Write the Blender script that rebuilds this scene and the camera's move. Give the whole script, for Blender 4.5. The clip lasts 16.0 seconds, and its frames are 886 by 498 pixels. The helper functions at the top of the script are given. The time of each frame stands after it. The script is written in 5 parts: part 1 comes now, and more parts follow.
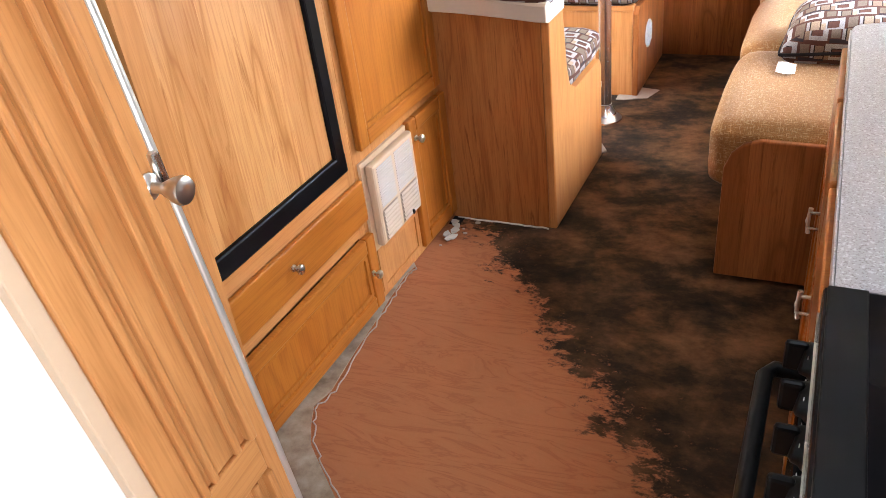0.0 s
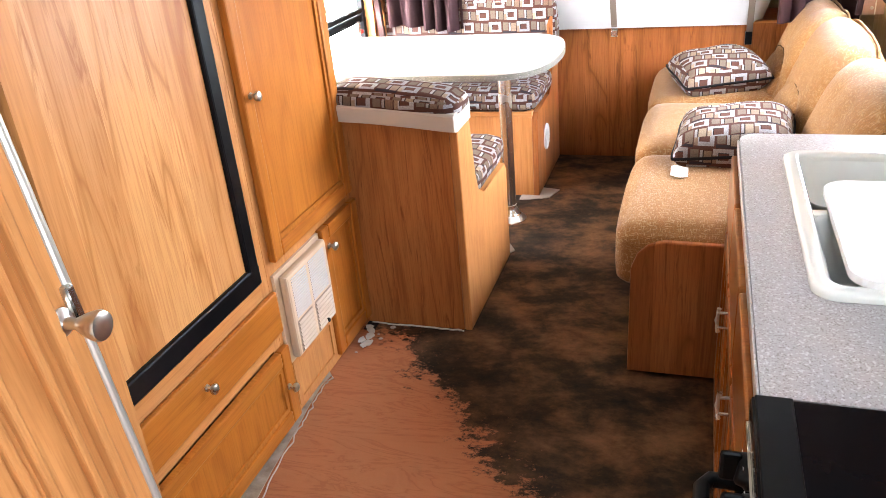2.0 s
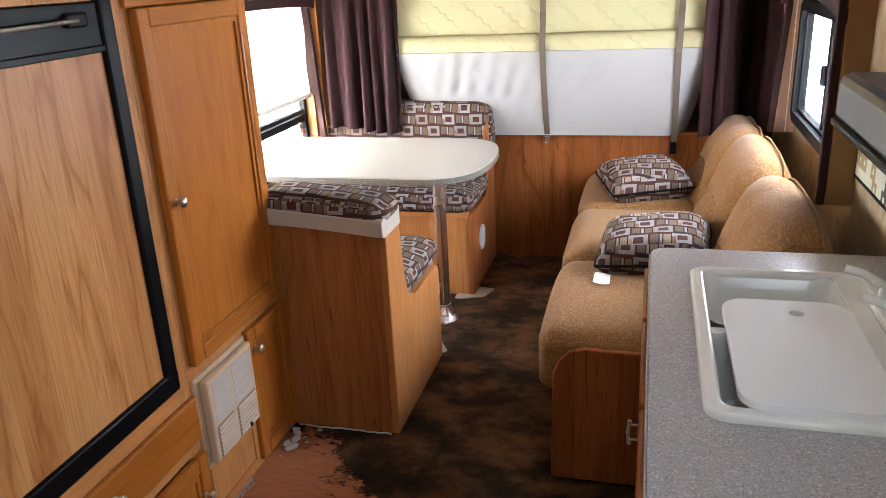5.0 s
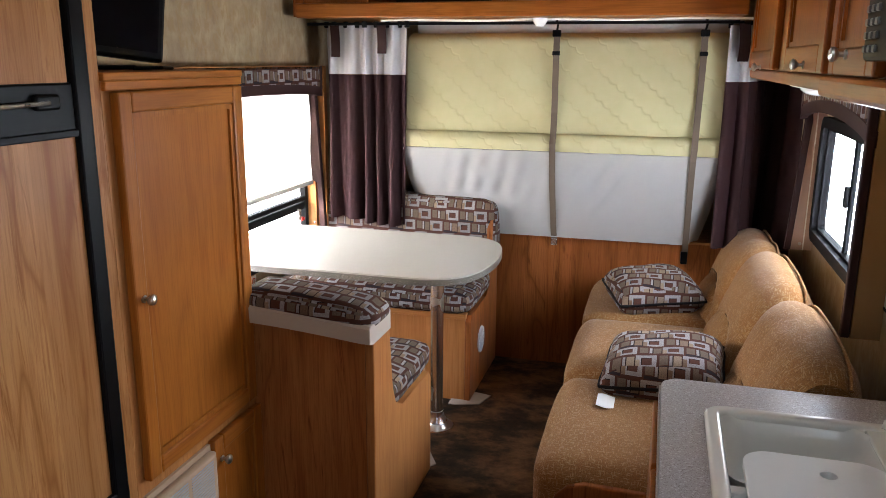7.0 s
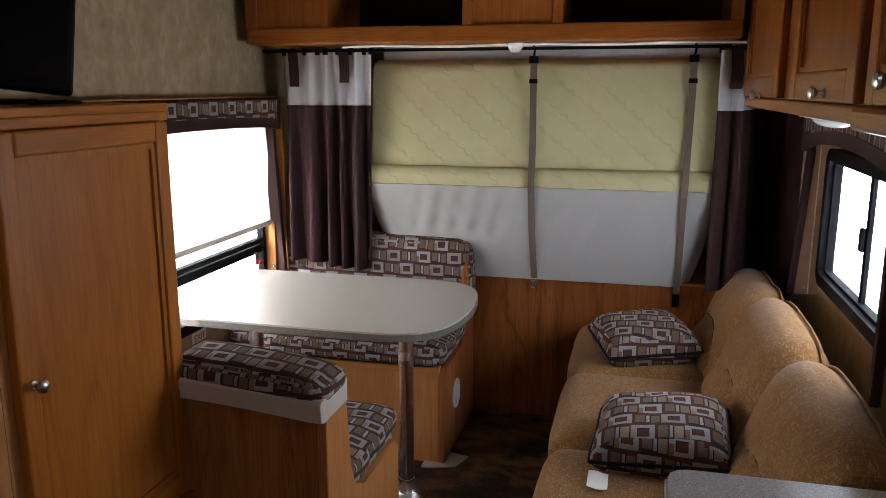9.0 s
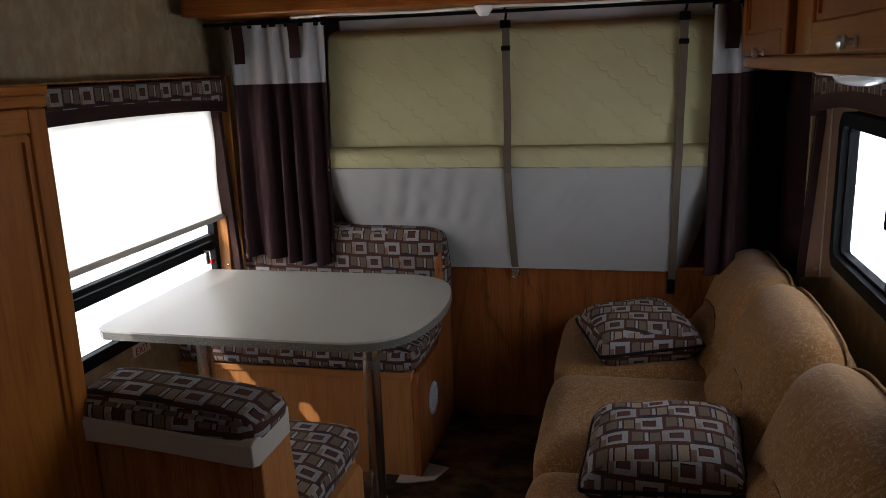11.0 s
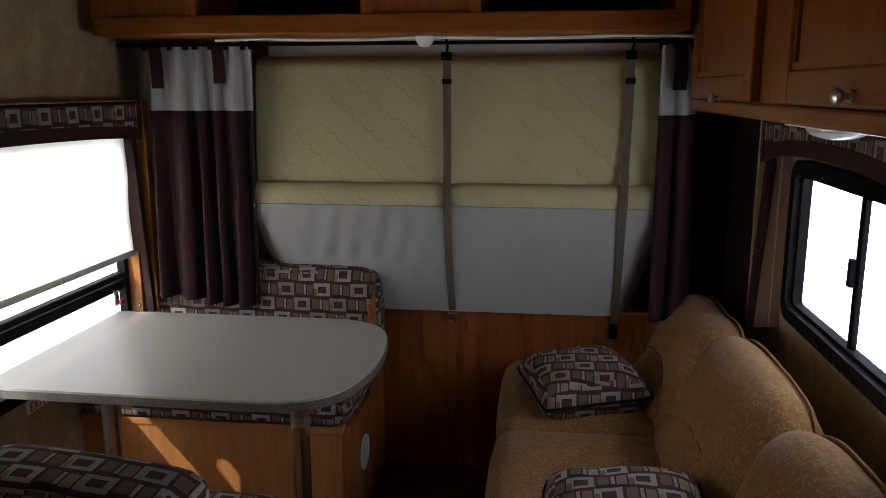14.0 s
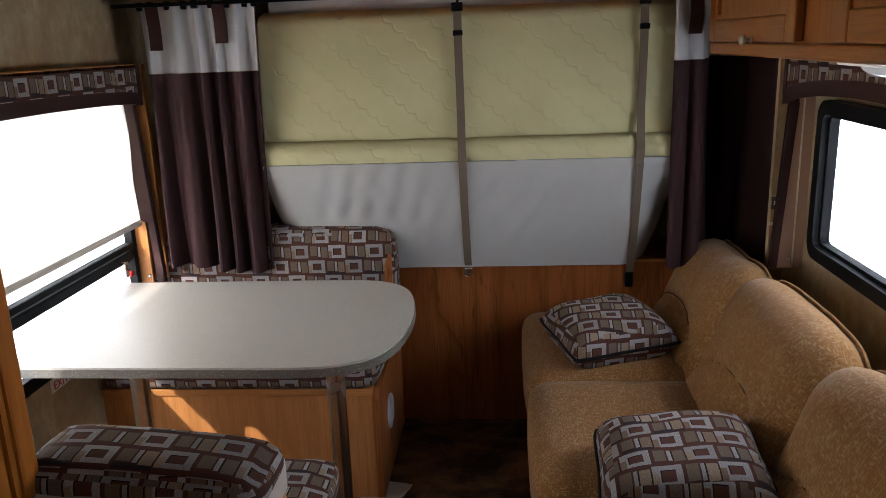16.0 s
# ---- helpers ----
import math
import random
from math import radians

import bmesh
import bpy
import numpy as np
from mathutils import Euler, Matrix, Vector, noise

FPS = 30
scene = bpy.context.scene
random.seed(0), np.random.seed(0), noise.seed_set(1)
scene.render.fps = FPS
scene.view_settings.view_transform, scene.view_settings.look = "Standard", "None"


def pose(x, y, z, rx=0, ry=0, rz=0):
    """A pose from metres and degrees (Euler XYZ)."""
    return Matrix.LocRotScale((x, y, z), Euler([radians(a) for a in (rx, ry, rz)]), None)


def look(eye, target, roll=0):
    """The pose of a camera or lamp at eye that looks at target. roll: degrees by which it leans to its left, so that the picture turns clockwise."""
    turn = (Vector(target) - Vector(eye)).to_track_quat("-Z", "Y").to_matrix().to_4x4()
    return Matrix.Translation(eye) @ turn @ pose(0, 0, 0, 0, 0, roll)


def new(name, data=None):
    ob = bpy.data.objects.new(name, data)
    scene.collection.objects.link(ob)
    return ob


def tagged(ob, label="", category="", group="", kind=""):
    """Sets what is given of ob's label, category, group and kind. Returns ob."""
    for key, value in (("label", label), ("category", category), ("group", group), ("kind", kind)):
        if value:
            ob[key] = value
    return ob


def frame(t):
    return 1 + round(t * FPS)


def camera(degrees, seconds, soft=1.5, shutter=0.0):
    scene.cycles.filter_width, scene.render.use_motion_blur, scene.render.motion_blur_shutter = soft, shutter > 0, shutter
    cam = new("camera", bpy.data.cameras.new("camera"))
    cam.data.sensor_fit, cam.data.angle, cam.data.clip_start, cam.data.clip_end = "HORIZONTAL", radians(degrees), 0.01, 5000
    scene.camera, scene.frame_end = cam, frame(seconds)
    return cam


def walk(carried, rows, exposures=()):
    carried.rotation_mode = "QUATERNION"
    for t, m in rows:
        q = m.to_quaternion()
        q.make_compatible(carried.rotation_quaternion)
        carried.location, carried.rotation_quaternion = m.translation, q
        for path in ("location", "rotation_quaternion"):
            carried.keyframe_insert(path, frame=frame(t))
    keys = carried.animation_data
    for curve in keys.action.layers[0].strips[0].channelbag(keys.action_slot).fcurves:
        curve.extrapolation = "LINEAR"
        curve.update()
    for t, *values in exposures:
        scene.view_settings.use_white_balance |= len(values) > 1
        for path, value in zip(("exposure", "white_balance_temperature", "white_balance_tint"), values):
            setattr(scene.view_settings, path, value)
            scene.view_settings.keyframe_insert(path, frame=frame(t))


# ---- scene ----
cam = camera(59.1, 16.0, 0.6)
K = 0.9  # plan units to metres
PATH = [
    (0, (1.338, 0.113, 1.641), (0.525, 1.606, 0.589), -7.6),
    (0.5, (1.334, 0.121, 1.65), (0.553, 1.675, 0.664), -6.9),
    (1, (1.313, 0.125, 1.664), (0.594, 1.732, 0.715), -6.5),
    (1.5, (1.294, 0.13, 1.672), (0.647, 1.78, 0.745), -5.9),
    (2, (1.284, 0.127, 1.684), (0.68, 1.823, 0.812), -5.3),
    (2.5, (1.286, 0.125, 1.691), (0.736, 1.862, 0.867), -4.6),
    (3, (1.295, 0.131, 1.703), (0.799, 1.901, 0.915), -4.0),
    (3.5, (1.306, 0.134, 1.711), (0.853, 1.932, 0.959), -3.5),
    (4, (1.322, 0.138, 1.722), (0.908, 1.958, 1.004), -3.1),
    (4.2, (1.334, 0.136, 1.734), (0.909, 1.955, 1.02), -3.3),
    (6.3, (1.413, 0.24, 1.759), (0.836, 2.071, 1.196), -0.5),
    (6.5, (1.402, 0.281, 1.763), (0.839, 2.122, 1.22), -0.2),
    (7, (1.356, 0.356, 1.772), (0.835, 2.229, 1.302), 0.4),
    (7.5, (1.332, 0.403, 1.768), (0.845, 2.284, 1.296), 0.3),
    (8, (1.33, 0.48, 1.761), (0.868, 2.374, 1.315), 0.1),
    (8.5, (1.316, 0.618, 1.773), (0.872, 2.522, 1.354), 0.2),
    (9, (1.302, 0.736, 1.777), (0.826, 2.637, 1.374), 0.0),
    (9.2, (1.303, 0.766, 1.777), (0.829, 2.665, 1.364), 0.0),
    (11.3, (1.296, 1.2, 1.747), (0.842, 3.094, 1.29), -2.3),
    (11.5, (1.293, 1.236, 1.762), (0.827, 3.13, 1.323), -2.2),
    (12, (1.336, 1.29, 1.772), (0.838, 3.187, 1.377), -2.1),
    (12.5, (1.371, 1.312, 1.77), (0.871, 3.209, 1.38), -2.0),
    (13, (1.381, 1.321, 1.769), (0.922, 3.23, 1.387), -1.8),
    (13.5, (1.32, 1.334, 1.786), (0.915, 3.252, 1.387), -1.3),
    (14, (1.187, 1.341, 1.78), (0.938, 3.285, 1.379), -0.1),
    (14.5, (1.072, 1.338, 1.782), (0.863, 3.291, 1.405), -0.0),
    (15, (0.977, 1.336, 1.784), (0.792, 3.284, 1.37), -0.9),
    (15.5, (0.943, 1.338, 1.787), (0.763, 3.28, 1.343), -1.6),
    (16, (0.955, 1.348, 1.782), (0.8, 3.274, 1.268), -2.1),
]
LIGHTS = [(0.0, 3.15), (2.0, 3.2), (3.0, 3.13), (4.0, 2.5), (6.5, 1.5), (9.0, 0.34), (11.5, -0.97), (13.5, -1.2), (14.5, -0.54), (15.0, -0.2), (16.0, 0.05)]
walk(cam, [(t, look(K * Vector(eye), K * Vector(target), roll)) for t, eye, target, roll in PATH], LIGHTS)

# ---- light ----
world = bpy.data.worlds.new("world")
scene.world = world
world.use_nodes = True
wn = world.node_tree.nodes
sky = wn.new("ShaderNodeTexSky")
sky.sky_type, sky.sun_disc = "NISHITA", False
sky.sun_elevation, sky.sun_rotation = radians(34.3), radians(211.6)
wn["Background"].inputs["Strength"].default_value = 0.13
world.node_tree.links.new(sky.outputs[0], wn["Background"].inputs["Color"])
sun = new("sun", bpy.data.lights.new("sun", "SUN"))
sun.data.energy, sun.data.angle, sun.data.color = 5.0, radians(0.5), (1.0, 0.95, 0.87)
sun.matrix_world = look((-10, -16.26, 13), (0, 0, 0))


def daylight(name, eye, target, wide, high, watts, tint=(0.91, 0.927, 1.0)):
    """Sky light coming in through an opening."""
    lamp = new(name, bpy.data.lights.new(name, "AREA"))
    lamp.data.shape, lamp.data.size, lamp.data.size_y, lamp.data.energy = "RECTANGLE", K * wide, K * high, watts
    lamp.data.color = tint
    lamp.matrix_world = look(K * Vector(eye), K * Vector(target))


daylight("doorway_daylight", (2.10, -0.35, 1.1), (0.4, 0.6, 0.9), 0.8, 1.8, 5.6, (0.81, 0.90, 1.0))
# fill lamp added in an assumed, unseen roof vent to brighten the counter
daylight("roof_vent_daylight", (1.48, 1.45, 2.36), (1.48, 1.45, 0.0), 0.42, 0.42, 1.1, (0.78, 0.88, 1.0))
daylight("dinette_window_daylight", (-0.675, 3.745, 1.15), (1.2, 3.745, 1.15), 1.58, 0.90, 22.5)
daylight("sofa_window_daylight", (2.073, 3.545, 1.28), (1.2, 3.545, 1.28), 1.04, 0.49, 8.5, (0.80, 0.88, 1.0))


# ---- materials ----
class Mat:
    """A node material with short ways to add nodes."""

    def __init__(self, name, rough=0.5, metal=0.0, colour=(0.5, 0.5, 0.5)):
        self.m = bpy.data.materials.new(name)
        self.m.use_nodes = True
        self.n, self.l = self.m.node_tree.nodes, self.m.node_tree.links
        self.b = self.n["Principled BSDF"]
        self.set("Roughness", rough), self.set("Metallic", metal), self.set("Base Color", (*colour, 1))

    def set(self, socket, value):
        if isinstance(value, bpy.types.NodeSocket):
            self.l.new(value, self.b.inputs[socket])
        else:
            self.b.inputs[socket].default_value = value

    def node(self, kind, **ins):
        nd = self.n.new("ShaderNode" + kind)
        for k, v in ins.items():
            self.feed(nd, k.replace("_", " "), v)
        return nd

    def feed(self, nd, k, v):
        if isinstance(v, bpy.types.NodeSocket):
            self.l.new(v, nd.inputs[k])
        else:
            nd.inputs[k].default_value = v

    def math(self, op, a, b=0.0, c=0.0):
        nd = self.n.new("ShaderNodeMath")
        nd.operation = op
        for i, v in enumerate((a, b, c)):
            self.feed(nd, i, v)
        return nd.outputs[0]

    def mix(self, fac, a, b, blend="MIX"):
        nd = self.n.new("ShaderNodeMix")
        nd.data_type, nd.blend_type = "RGBA", blend
        for i, v in ((0, fac), (6, a), (7, b)):
            if not isinstance(v, bpy.types.NodeSocket) and i > 0:
                v = (*v[:3], 1)
            self.feed(nd, i, v)
        return nd.outputs[2]

    def ramp(self, fac, *stops):
        nd = self.n.new("ShaderNodeValToRGB")
        self.l.new(fac, nd.inputs[0])
        while len(nd.color_ramp.elements) < len(stops):
            nd.color_ramp.elements.new(0.5)
        for e, (p, c) in zip(nd.color_ramp.elements, stops):
            e.position, e.color = p, (*c, 1) if len(c) == 3 else c
        return nd.outputs[0]

    def uv(self, scale=(1, 1, 1), shift=True):
        co = self.node("TexCoord").outputs["UV"]
        mp = self.n.new("ShaderNodeMapping")
        mp.inputs["Scale"].default_value = scale
        self.l.new(co, mp.inputs["Vector"])
        if shift:
            r = self.node("ObjectInfo").outputs["Random"]
            off = self.node("CombineXYZ", X=self.math("MULTIPLY", r, 13.0), Y=self.math("MULTIPLY", r, 7.0), Z=r)
            self.l.new(off.outputs[0], mp.inputs["Location"])
        return mp.outputs[0]

    def noise(self, vec, scale, detail=4, rough=0.6, dist=0.0):
        nd = self.node("TexNoise", Vector=vec, Scale=scale, Detail=detail, Roughness=rough, Distortion=dist)
        return nd.outputs["Fac"]

    def bump(self, height, strength, distance=0.002):
        nd = self.node("Bump", Height=height, Strength=strength, Distance=distance)
        self.set("Normal", nd.outputs[0])


def wood(name, light, mid, dark, rough=0.35, across=False, coat=0.0, wide=1.0, knots=0.6, boards=0.0):
    m = Mat(name, rough)
    sc = (1.0, 9.0, 1) if across else (9.0, 1.0, 1)
    fine = (2.0, 60.0, 1) if across else (60.0, 2.0, 1)
    vec = m.uv(tuple(a / wide for a in sc))
    tone = None
    if boards:
        sp = m.node("SeparateXYZ", Vector=m.uv()).outputs
        which = m.math("FLOOR", m.math("DIVIDE", sp[0], boards))
        rnd = m.node("TexWhiteNoise", Vector=m.node("CombineXYZ", X=which, Y=3.7).outputs[0])
        tone = m.node("SeparateColor", Color=rnd.outputs["Color"]).outputs
        lift = m.node("CombineXYZ", X=m.math("MULTIPLY", tone[0], 9.0), Y=m.math("MULTIPLY", tone[1], 9.0)).outputs[0]
        va = m.n.new("ShaderNodeVectorMath")
        m.l.new(vec, va.inputs[0])
        m.l.new(lift, va.inputs[1])
        vec = va.outputs[0]
    cathedral = m.noise(vec, 0.55, 3, 0.5, 0.6)
    rings = m.math("FRACT", m.math("MULTIPLY", cathedral, 9.0))
    rings = m.math("ABSOLUTE", m.math("SUBTRACT", rings, 0.5))
    pores = m.noise(m.uv(fine), 3.0, 3, 0.7)
    patch = m.noise(m.uv((1.5, 1.5, 1)), 1.3, 2, 0.5)
    col = m.ramp(rings, (0.0, dark), (0.09, mid), (0.34, light)) if boards else m.ramp(rings, (0.0, dark), (0.16, mid), (0.5, light))
    col = m.mix(knots, m.mix(m.ramp(patch, (0.3, (0, 0, 0)), (0.7, (1, 1, 1))), mid, light), col)
    if tone:
        col = m.mix(m.math("MULTIPLY", tone[2], 0.40), col, mid)
        col = m.mix(m.math("MULTIPLY", m.math("GREATER_THAN", tone[1], 0.55), 0.30), col, dark)
        figure = m.noise(m.uv((26.0, 2.2, 1)), 1.0, 5, 0.65, 1.6)
        col = m.mix(m.ramp(figure, (0.56, (0, 0, 0)), (0.68, (0.85, 0.85, 0.85))), col, dark)
    col = m.mix(m.ramp(pores, (0.36, (0.4, 0.4, 0.4)), (0.55, (0, 0, 0))), col, dark)
    m.set("Base Color", col)
    m.set("Roughness", m.math("MULTIPLY_ADD", patch, 0.16, rough - 0.02))
    m.set("Specular IOR Level", 0.15)
    m.set("Coat Weight", coat)
    m.set("Coat Roughness", 0.12)
    m.bump(m.math("ADD", pores, m.math("MULTIPLY", rings, 0.4)), 0.12, 0.001)
    return m.m


OAK = wood("honey oak", (0.43, 0.148, 0.024), (0.355, 0.110, 0.016), (0.22, 0.062, 0.008), 0.32, coat=0.06, knots=0.35)
OAK_H = wood("honey oak across", (0.43, 0.148, 0.024), (0.355, 0.110, 0.016), (0.22, 0.062, 0.008), 0.32, across=True, coat=0.06, knots=0.35)
PALE = wood("pale oak laminate", (0.57, 0.282, 0.108), (0.49, 0.222, 0.075), (0.28, 0.092, 0.023), 0.36, wide=1.6, knots=0.8, boards=0.115)
FRAME = wood("face frame oak", (0.52, 0.235, 0.082), (0.44, 0.18, 0.058), (0.30, 0.11, 0.032), 0.38, knots=0.3)
FRAME_H = wood("face frame oak across", (0.52, 0.235, 0.082), (0.44, 0.18, 0.058), (0.30, 0.11, 0.032), 0.38, across=True, knots=0.3)
BROWN = wood("brown wood panel", (0.345, 0.120, 0.036), (0.265, 0.083, 0.022), (0.135, 0.036, 0.010), 0.4, wide=1.3, knots=0.6, boards=0.13)
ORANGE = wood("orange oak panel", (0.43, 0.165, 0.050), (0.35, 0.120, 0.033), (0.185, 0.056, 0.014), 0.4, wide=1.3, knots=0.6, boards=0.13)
CHERRY = wood("reddish cabinet wood", (0.34, 0.108, 0.020), (0.275, 0.080, 0.013), (0.15, 0.038, 0.006), 0.28, coat=0.4, knots=0.35)
CHERRY_H = wood("reddish cabinet wood across", (0.34, 0.108, 0.020), (0.275, 0.080, 0.013), (0.15, 0.038, 0.006), 0.28, across=True, coat=0.4, knots=0.35)


def plain(name, colour, rough=0.5, metal=0.0, grain=0.0, scale=60.0, bump=0.0, coat=0.0):
    m = Mat(name, rough, metal, colour)
    f = m.noise(m.uv(), scale, 4, 0.6)
    big = m.noise(m.uv(), 3.0, 3, 0.6)
    lo = tuple(c * (1 - grain) for c in colour)
    hi = tuple(min(1, c * (1 + grain)) for c in colour)
    m.set("Base Color", m.mix(m.math("MULTIPLY_ADD", f, 0.6, m.math("MULTIPLY", big, 0.4)), lo, hi))
    m.set("Roughness", m.math("MULTIPLY_ADD", big, 0.16, rough - 0.08))
    m.set("Coat Weight", coat)
    if not metal and (rough > 0.3 or max(colour) < 0.02):
        m.set("Specular IOR Level", 0.18 if max(colour) > 0.02 else 0.09)
    if bump:
        m.bump(f, bump, 0.001)
    return m.m


BLACK = plain("black plastic", (0.0045, 0.0045, 0.005), 0.38, grain=0.2)
ENAMEL = plain("black enamel", (0.005, 0.005, 0.006), 0.12, grain=0.3, scale=20)
STEEL = plain("brushed nickel", (0.62, 0.60, 0.57), 0.28, 1.0, 0.1, 200)
CHROME = plain("worn chrome tube", (0.78, 0.77, 0.76), 0.27, 1.0, 0.1, 40)
ALU = plain("aluminium strip", (0.52, 0.50, 0.47), 0.36, 0.6, 0.06, 80)
BEIGE = plain("beige plastic", (0.54, 0.38, 0.26), 0.45, grain=0.05)
SLOT = plain("tan slot plastic", (0.26, 0.19, 0.14), 0.6, grain=0.1)
VENTWHITE = plain("pale louvre plastic", (0.50, 0.39, 0.31), 0.45, grain=0.05)
WHITE = plain("white acrylic", (0.82, 0.82, 0.79), 0.14, grain=0.03, coat=0.3)
BOARD = plain("white cutting board", (0.86, 0.86, 0.87), 0.4, grain=0.03, bump=0.05)
VINYL = plain("taupe vinyl band", (0.50, 0.44, 0.38), 0.5, grain=0.06, bump=0.05)
PURPLE = plain("dark plum trim", (0.038, 0.015, 0.014), 0.6, grain=0.2, bump=0.1)
PIPING = plain("black piping", (0.014, 0.012, 0.013), 0.7, grain=0.3)
WEBBING = plain("taupe strap webbing", (0.13, 0.098, 0.072), 0.75, grain=0.18, scale=300, bump=0.3)
PAPER = plain("white paper tag", (0.8, 0.79, 0.77), 0.8, grain=0.04)
FIBRE = plain("white fibreglass", (0.86, 0.85, 0.80), 0.3, grain=0.03)
# near-black so that the colour holds the shade inside the cubbies
SHELF_SHADE = plain("shelf back coloured as shade", (0.035, 0.022, 0.014), 0.8, grain=0.2)
SHEET = plain("white mattress cover", (0.37, 0.362, 0.355), 0.8, grain=0.05, scale=25, bump=0.25)
BUNK_TOP = plain("pale grey vinyl", (0.42, 0.41, 0.40), 0.6, grain=0.05)
CEILING = plain("tan ceiling vinyl", (0.30, 0.27, 0.22), 0.7, grain=0.04, bump=0.1)
GROUND = plain("pale gravel", (0.62, 0.60, 0.57), 0.95, grain=0.15, scale=8)
STONEDUST = plain("white torn backing", (0.40, 0.34, 0.30), 0.9, grain=0.2, bump=0.3)
FLAKE = plain("white torn paper backing", (0.62, 0.58, 0.54), 0.9, grain=0.15, bump=0.3)
HOOD = plain("dark grey hood enamel", (0.05, 0.048, 0.047), 0.3, grain=0.15)
GREY = plain("grey plastic grille", (0.42, 0.43, 0.46), 0.5, grain=0.1)
RUBBER = plain("matt black window frame", (0.007, 0.007, 0.008), 0.65, grain=0.2)
RED = plain("red latch", (0.5, 0.02, 0.015), 0.4)
PLATE = plain("clear lamp lens", (0.75, 0.75, 0.73), 0.12, grain=0.05)


def fabric_blocks(name, wide=0.074, high=0.061):
    """Upholstery woven with framed squares and paired bars in browns, greys and off-white."""
    m = Mat(name, 0.9)
    uv = m.node("SeparateXYZ", Vector=m.uv((1 / wide, 1 / high, 1))).outputs
    row = m.math("FLOOR", uv[1])
    u = m.math("MULTIPLY_ADD", row, 0.86, uv[0])
    col = m.math("FLOOR", u)
    fu, fv = m.math("FRACT", u), m.math("FRACT", uv[1])
    wn_ = m.node("TexWhiteNoise", Vector=m.node("CombineXYZ", X=col, Y=row).outputs[0])
    rc = m.node("SeparateColor", Color=wn_.outputs["Color"]).outputs
    odd = m.math("LESS_THAN", m.math("FLOORED_MODULO", col, 2.0), 0.5)

    def inside(u0, u1, v0, v1):
        du = m.math("LESS_THAN", m.math("ABSOLUTE", m.math("SUBTRACT", fu, (u0 + u1) / 2)), (u1 - u0) / 2)
        dv = m.math("LESS_THAN", m.math("ABSOLUTE", m.math("SUBTRACT", fv, (v0 + v1) / 2)), (v1 - v0) / 2)
        return m.math("MULTIPLY", du, dv)
    dark, brown, mid = (0.016, 0.008, 0.008), (0.085, 0.030, 0.020), (0.18, 0.110, 0.072)
    pale = m.mix(rc[0], (0.25, 0.232, 0.238), (0.39, 0.37, 0.38))
    tan = m.mix(rc[1], mid, (0.33, 0.25, 0.18))
    # framed square
    sq = m.mix(inside(0.02, 0.92, 0.10, 0.96), brown, pale)
    sq = m.mix(inside(0.02, 0.20, 0.10, 0.60), sq, tan)
    sq = m.mix(inside(0.26, 0.72, 0.30, 0.74), sq, dark)
    sq = m.mix(inside(0.30, 0.72, 0.30, 0.70), sq, (0.10, 0.036, 0.024))
    # paired blocks with a pale stripe between them
    pr = m.mix(inside(0.0, 1.0, 0.0, 0.20), brown, m.mix(m.math("GREATER_THAN", rc[2], 0.5), brown, (0.028, 0.020, 0.026)))
    pr = m.mix(inside(0.04, 0.40, 0.24, 0.90), pr, (0.155, 0.115, 0.085))
    pr = m.mix(inside(0.46, 0.58, 0.20, 0.86), pr, pale)
    pr = m.mix(inside(0.58, 0.63, 0.20, 0.86), pr, dark)
    pr = m.mix(inside(0.63, 0.97, 0.14, 0.84), pr, m.mix(m.math("GREATER_THAN", rc[0], 0.5), tan, (0.155, 0.115, 0.085)))
    pr = m.mix(inside(0.97, 1.0, 0.14, 0.84), pr, dark)
    out = m.mix(odd, pr, sq)
    weave = m.noise(m.uv((700, 260, 1)), 1.0, 3, 0.6)
    m.set("Base Color", m.mix(m.math("MULTIPLY", m.ramp(weave, (0.35, (0, 0, 0)), (0.65, (1, 1, 1))), 0.5), out, (0.025, 0.016, 0.014)))
    m.set("Specular IOR Level", 0.2)
    m.bump(weave, 0.25, 0.0006)
    return m.m


BLOCKS = fabric_blocks("brown block upholstery")


def tweed():
    m = Mat("golden tan tweed", 0.95)
    weave = m.noise(m.uv((420, 420, 1)), 1.0, 2, 0.5)
    fleckh = m.noise(m.uv((62, 340, 1)), 1.0, 1, 0.4)
    fleckv = m.noise(m.uv((340, 62, 1)), 1.0, 1, 0.4)
    wear = m.noise(m.uv((4, 4, 1)), 1.0, 3, 0.5)
    base = m.mix(wear, (0.235, 0.106, 0.031), (0.30, 0.146, 0.048))
    base = m.mix(m.ramp(weave, (0.35, (0.7, 0.7, 0.7)), (0.6, (0, 0, 0))), base, (0.13, 0.055, 0.015))
    f = m.math("MAXIMUM", m.ramp(fleckh, (0.60, (0, 0, 0)), (0.68, (1, 1, 1))), m.ramp(fleckv, (0.60, (0, 0, 0)), (0.68, (1, 1, 1))))
    base = m.mix(m.math("MULTIPLY", f, 0.28), base, (0.60, 0.45, 0.27))
    m.set("Base Color", base)
    m.set("Specular IOR Level", 0.2)
    m.set("Sheen Weight", 0.14)
    m.set("Sheen Roughness", 0.4)
    m.bump(m.math("ADD", weave, m.math("MULTIPLY", f, 0.6)), 0.5, 0.0012)
    return m.m


TWEED = tweed()
SEAM = plain("dark tan seam", (0.075, 0.035, 0.012), 0.9, grain=0.2)


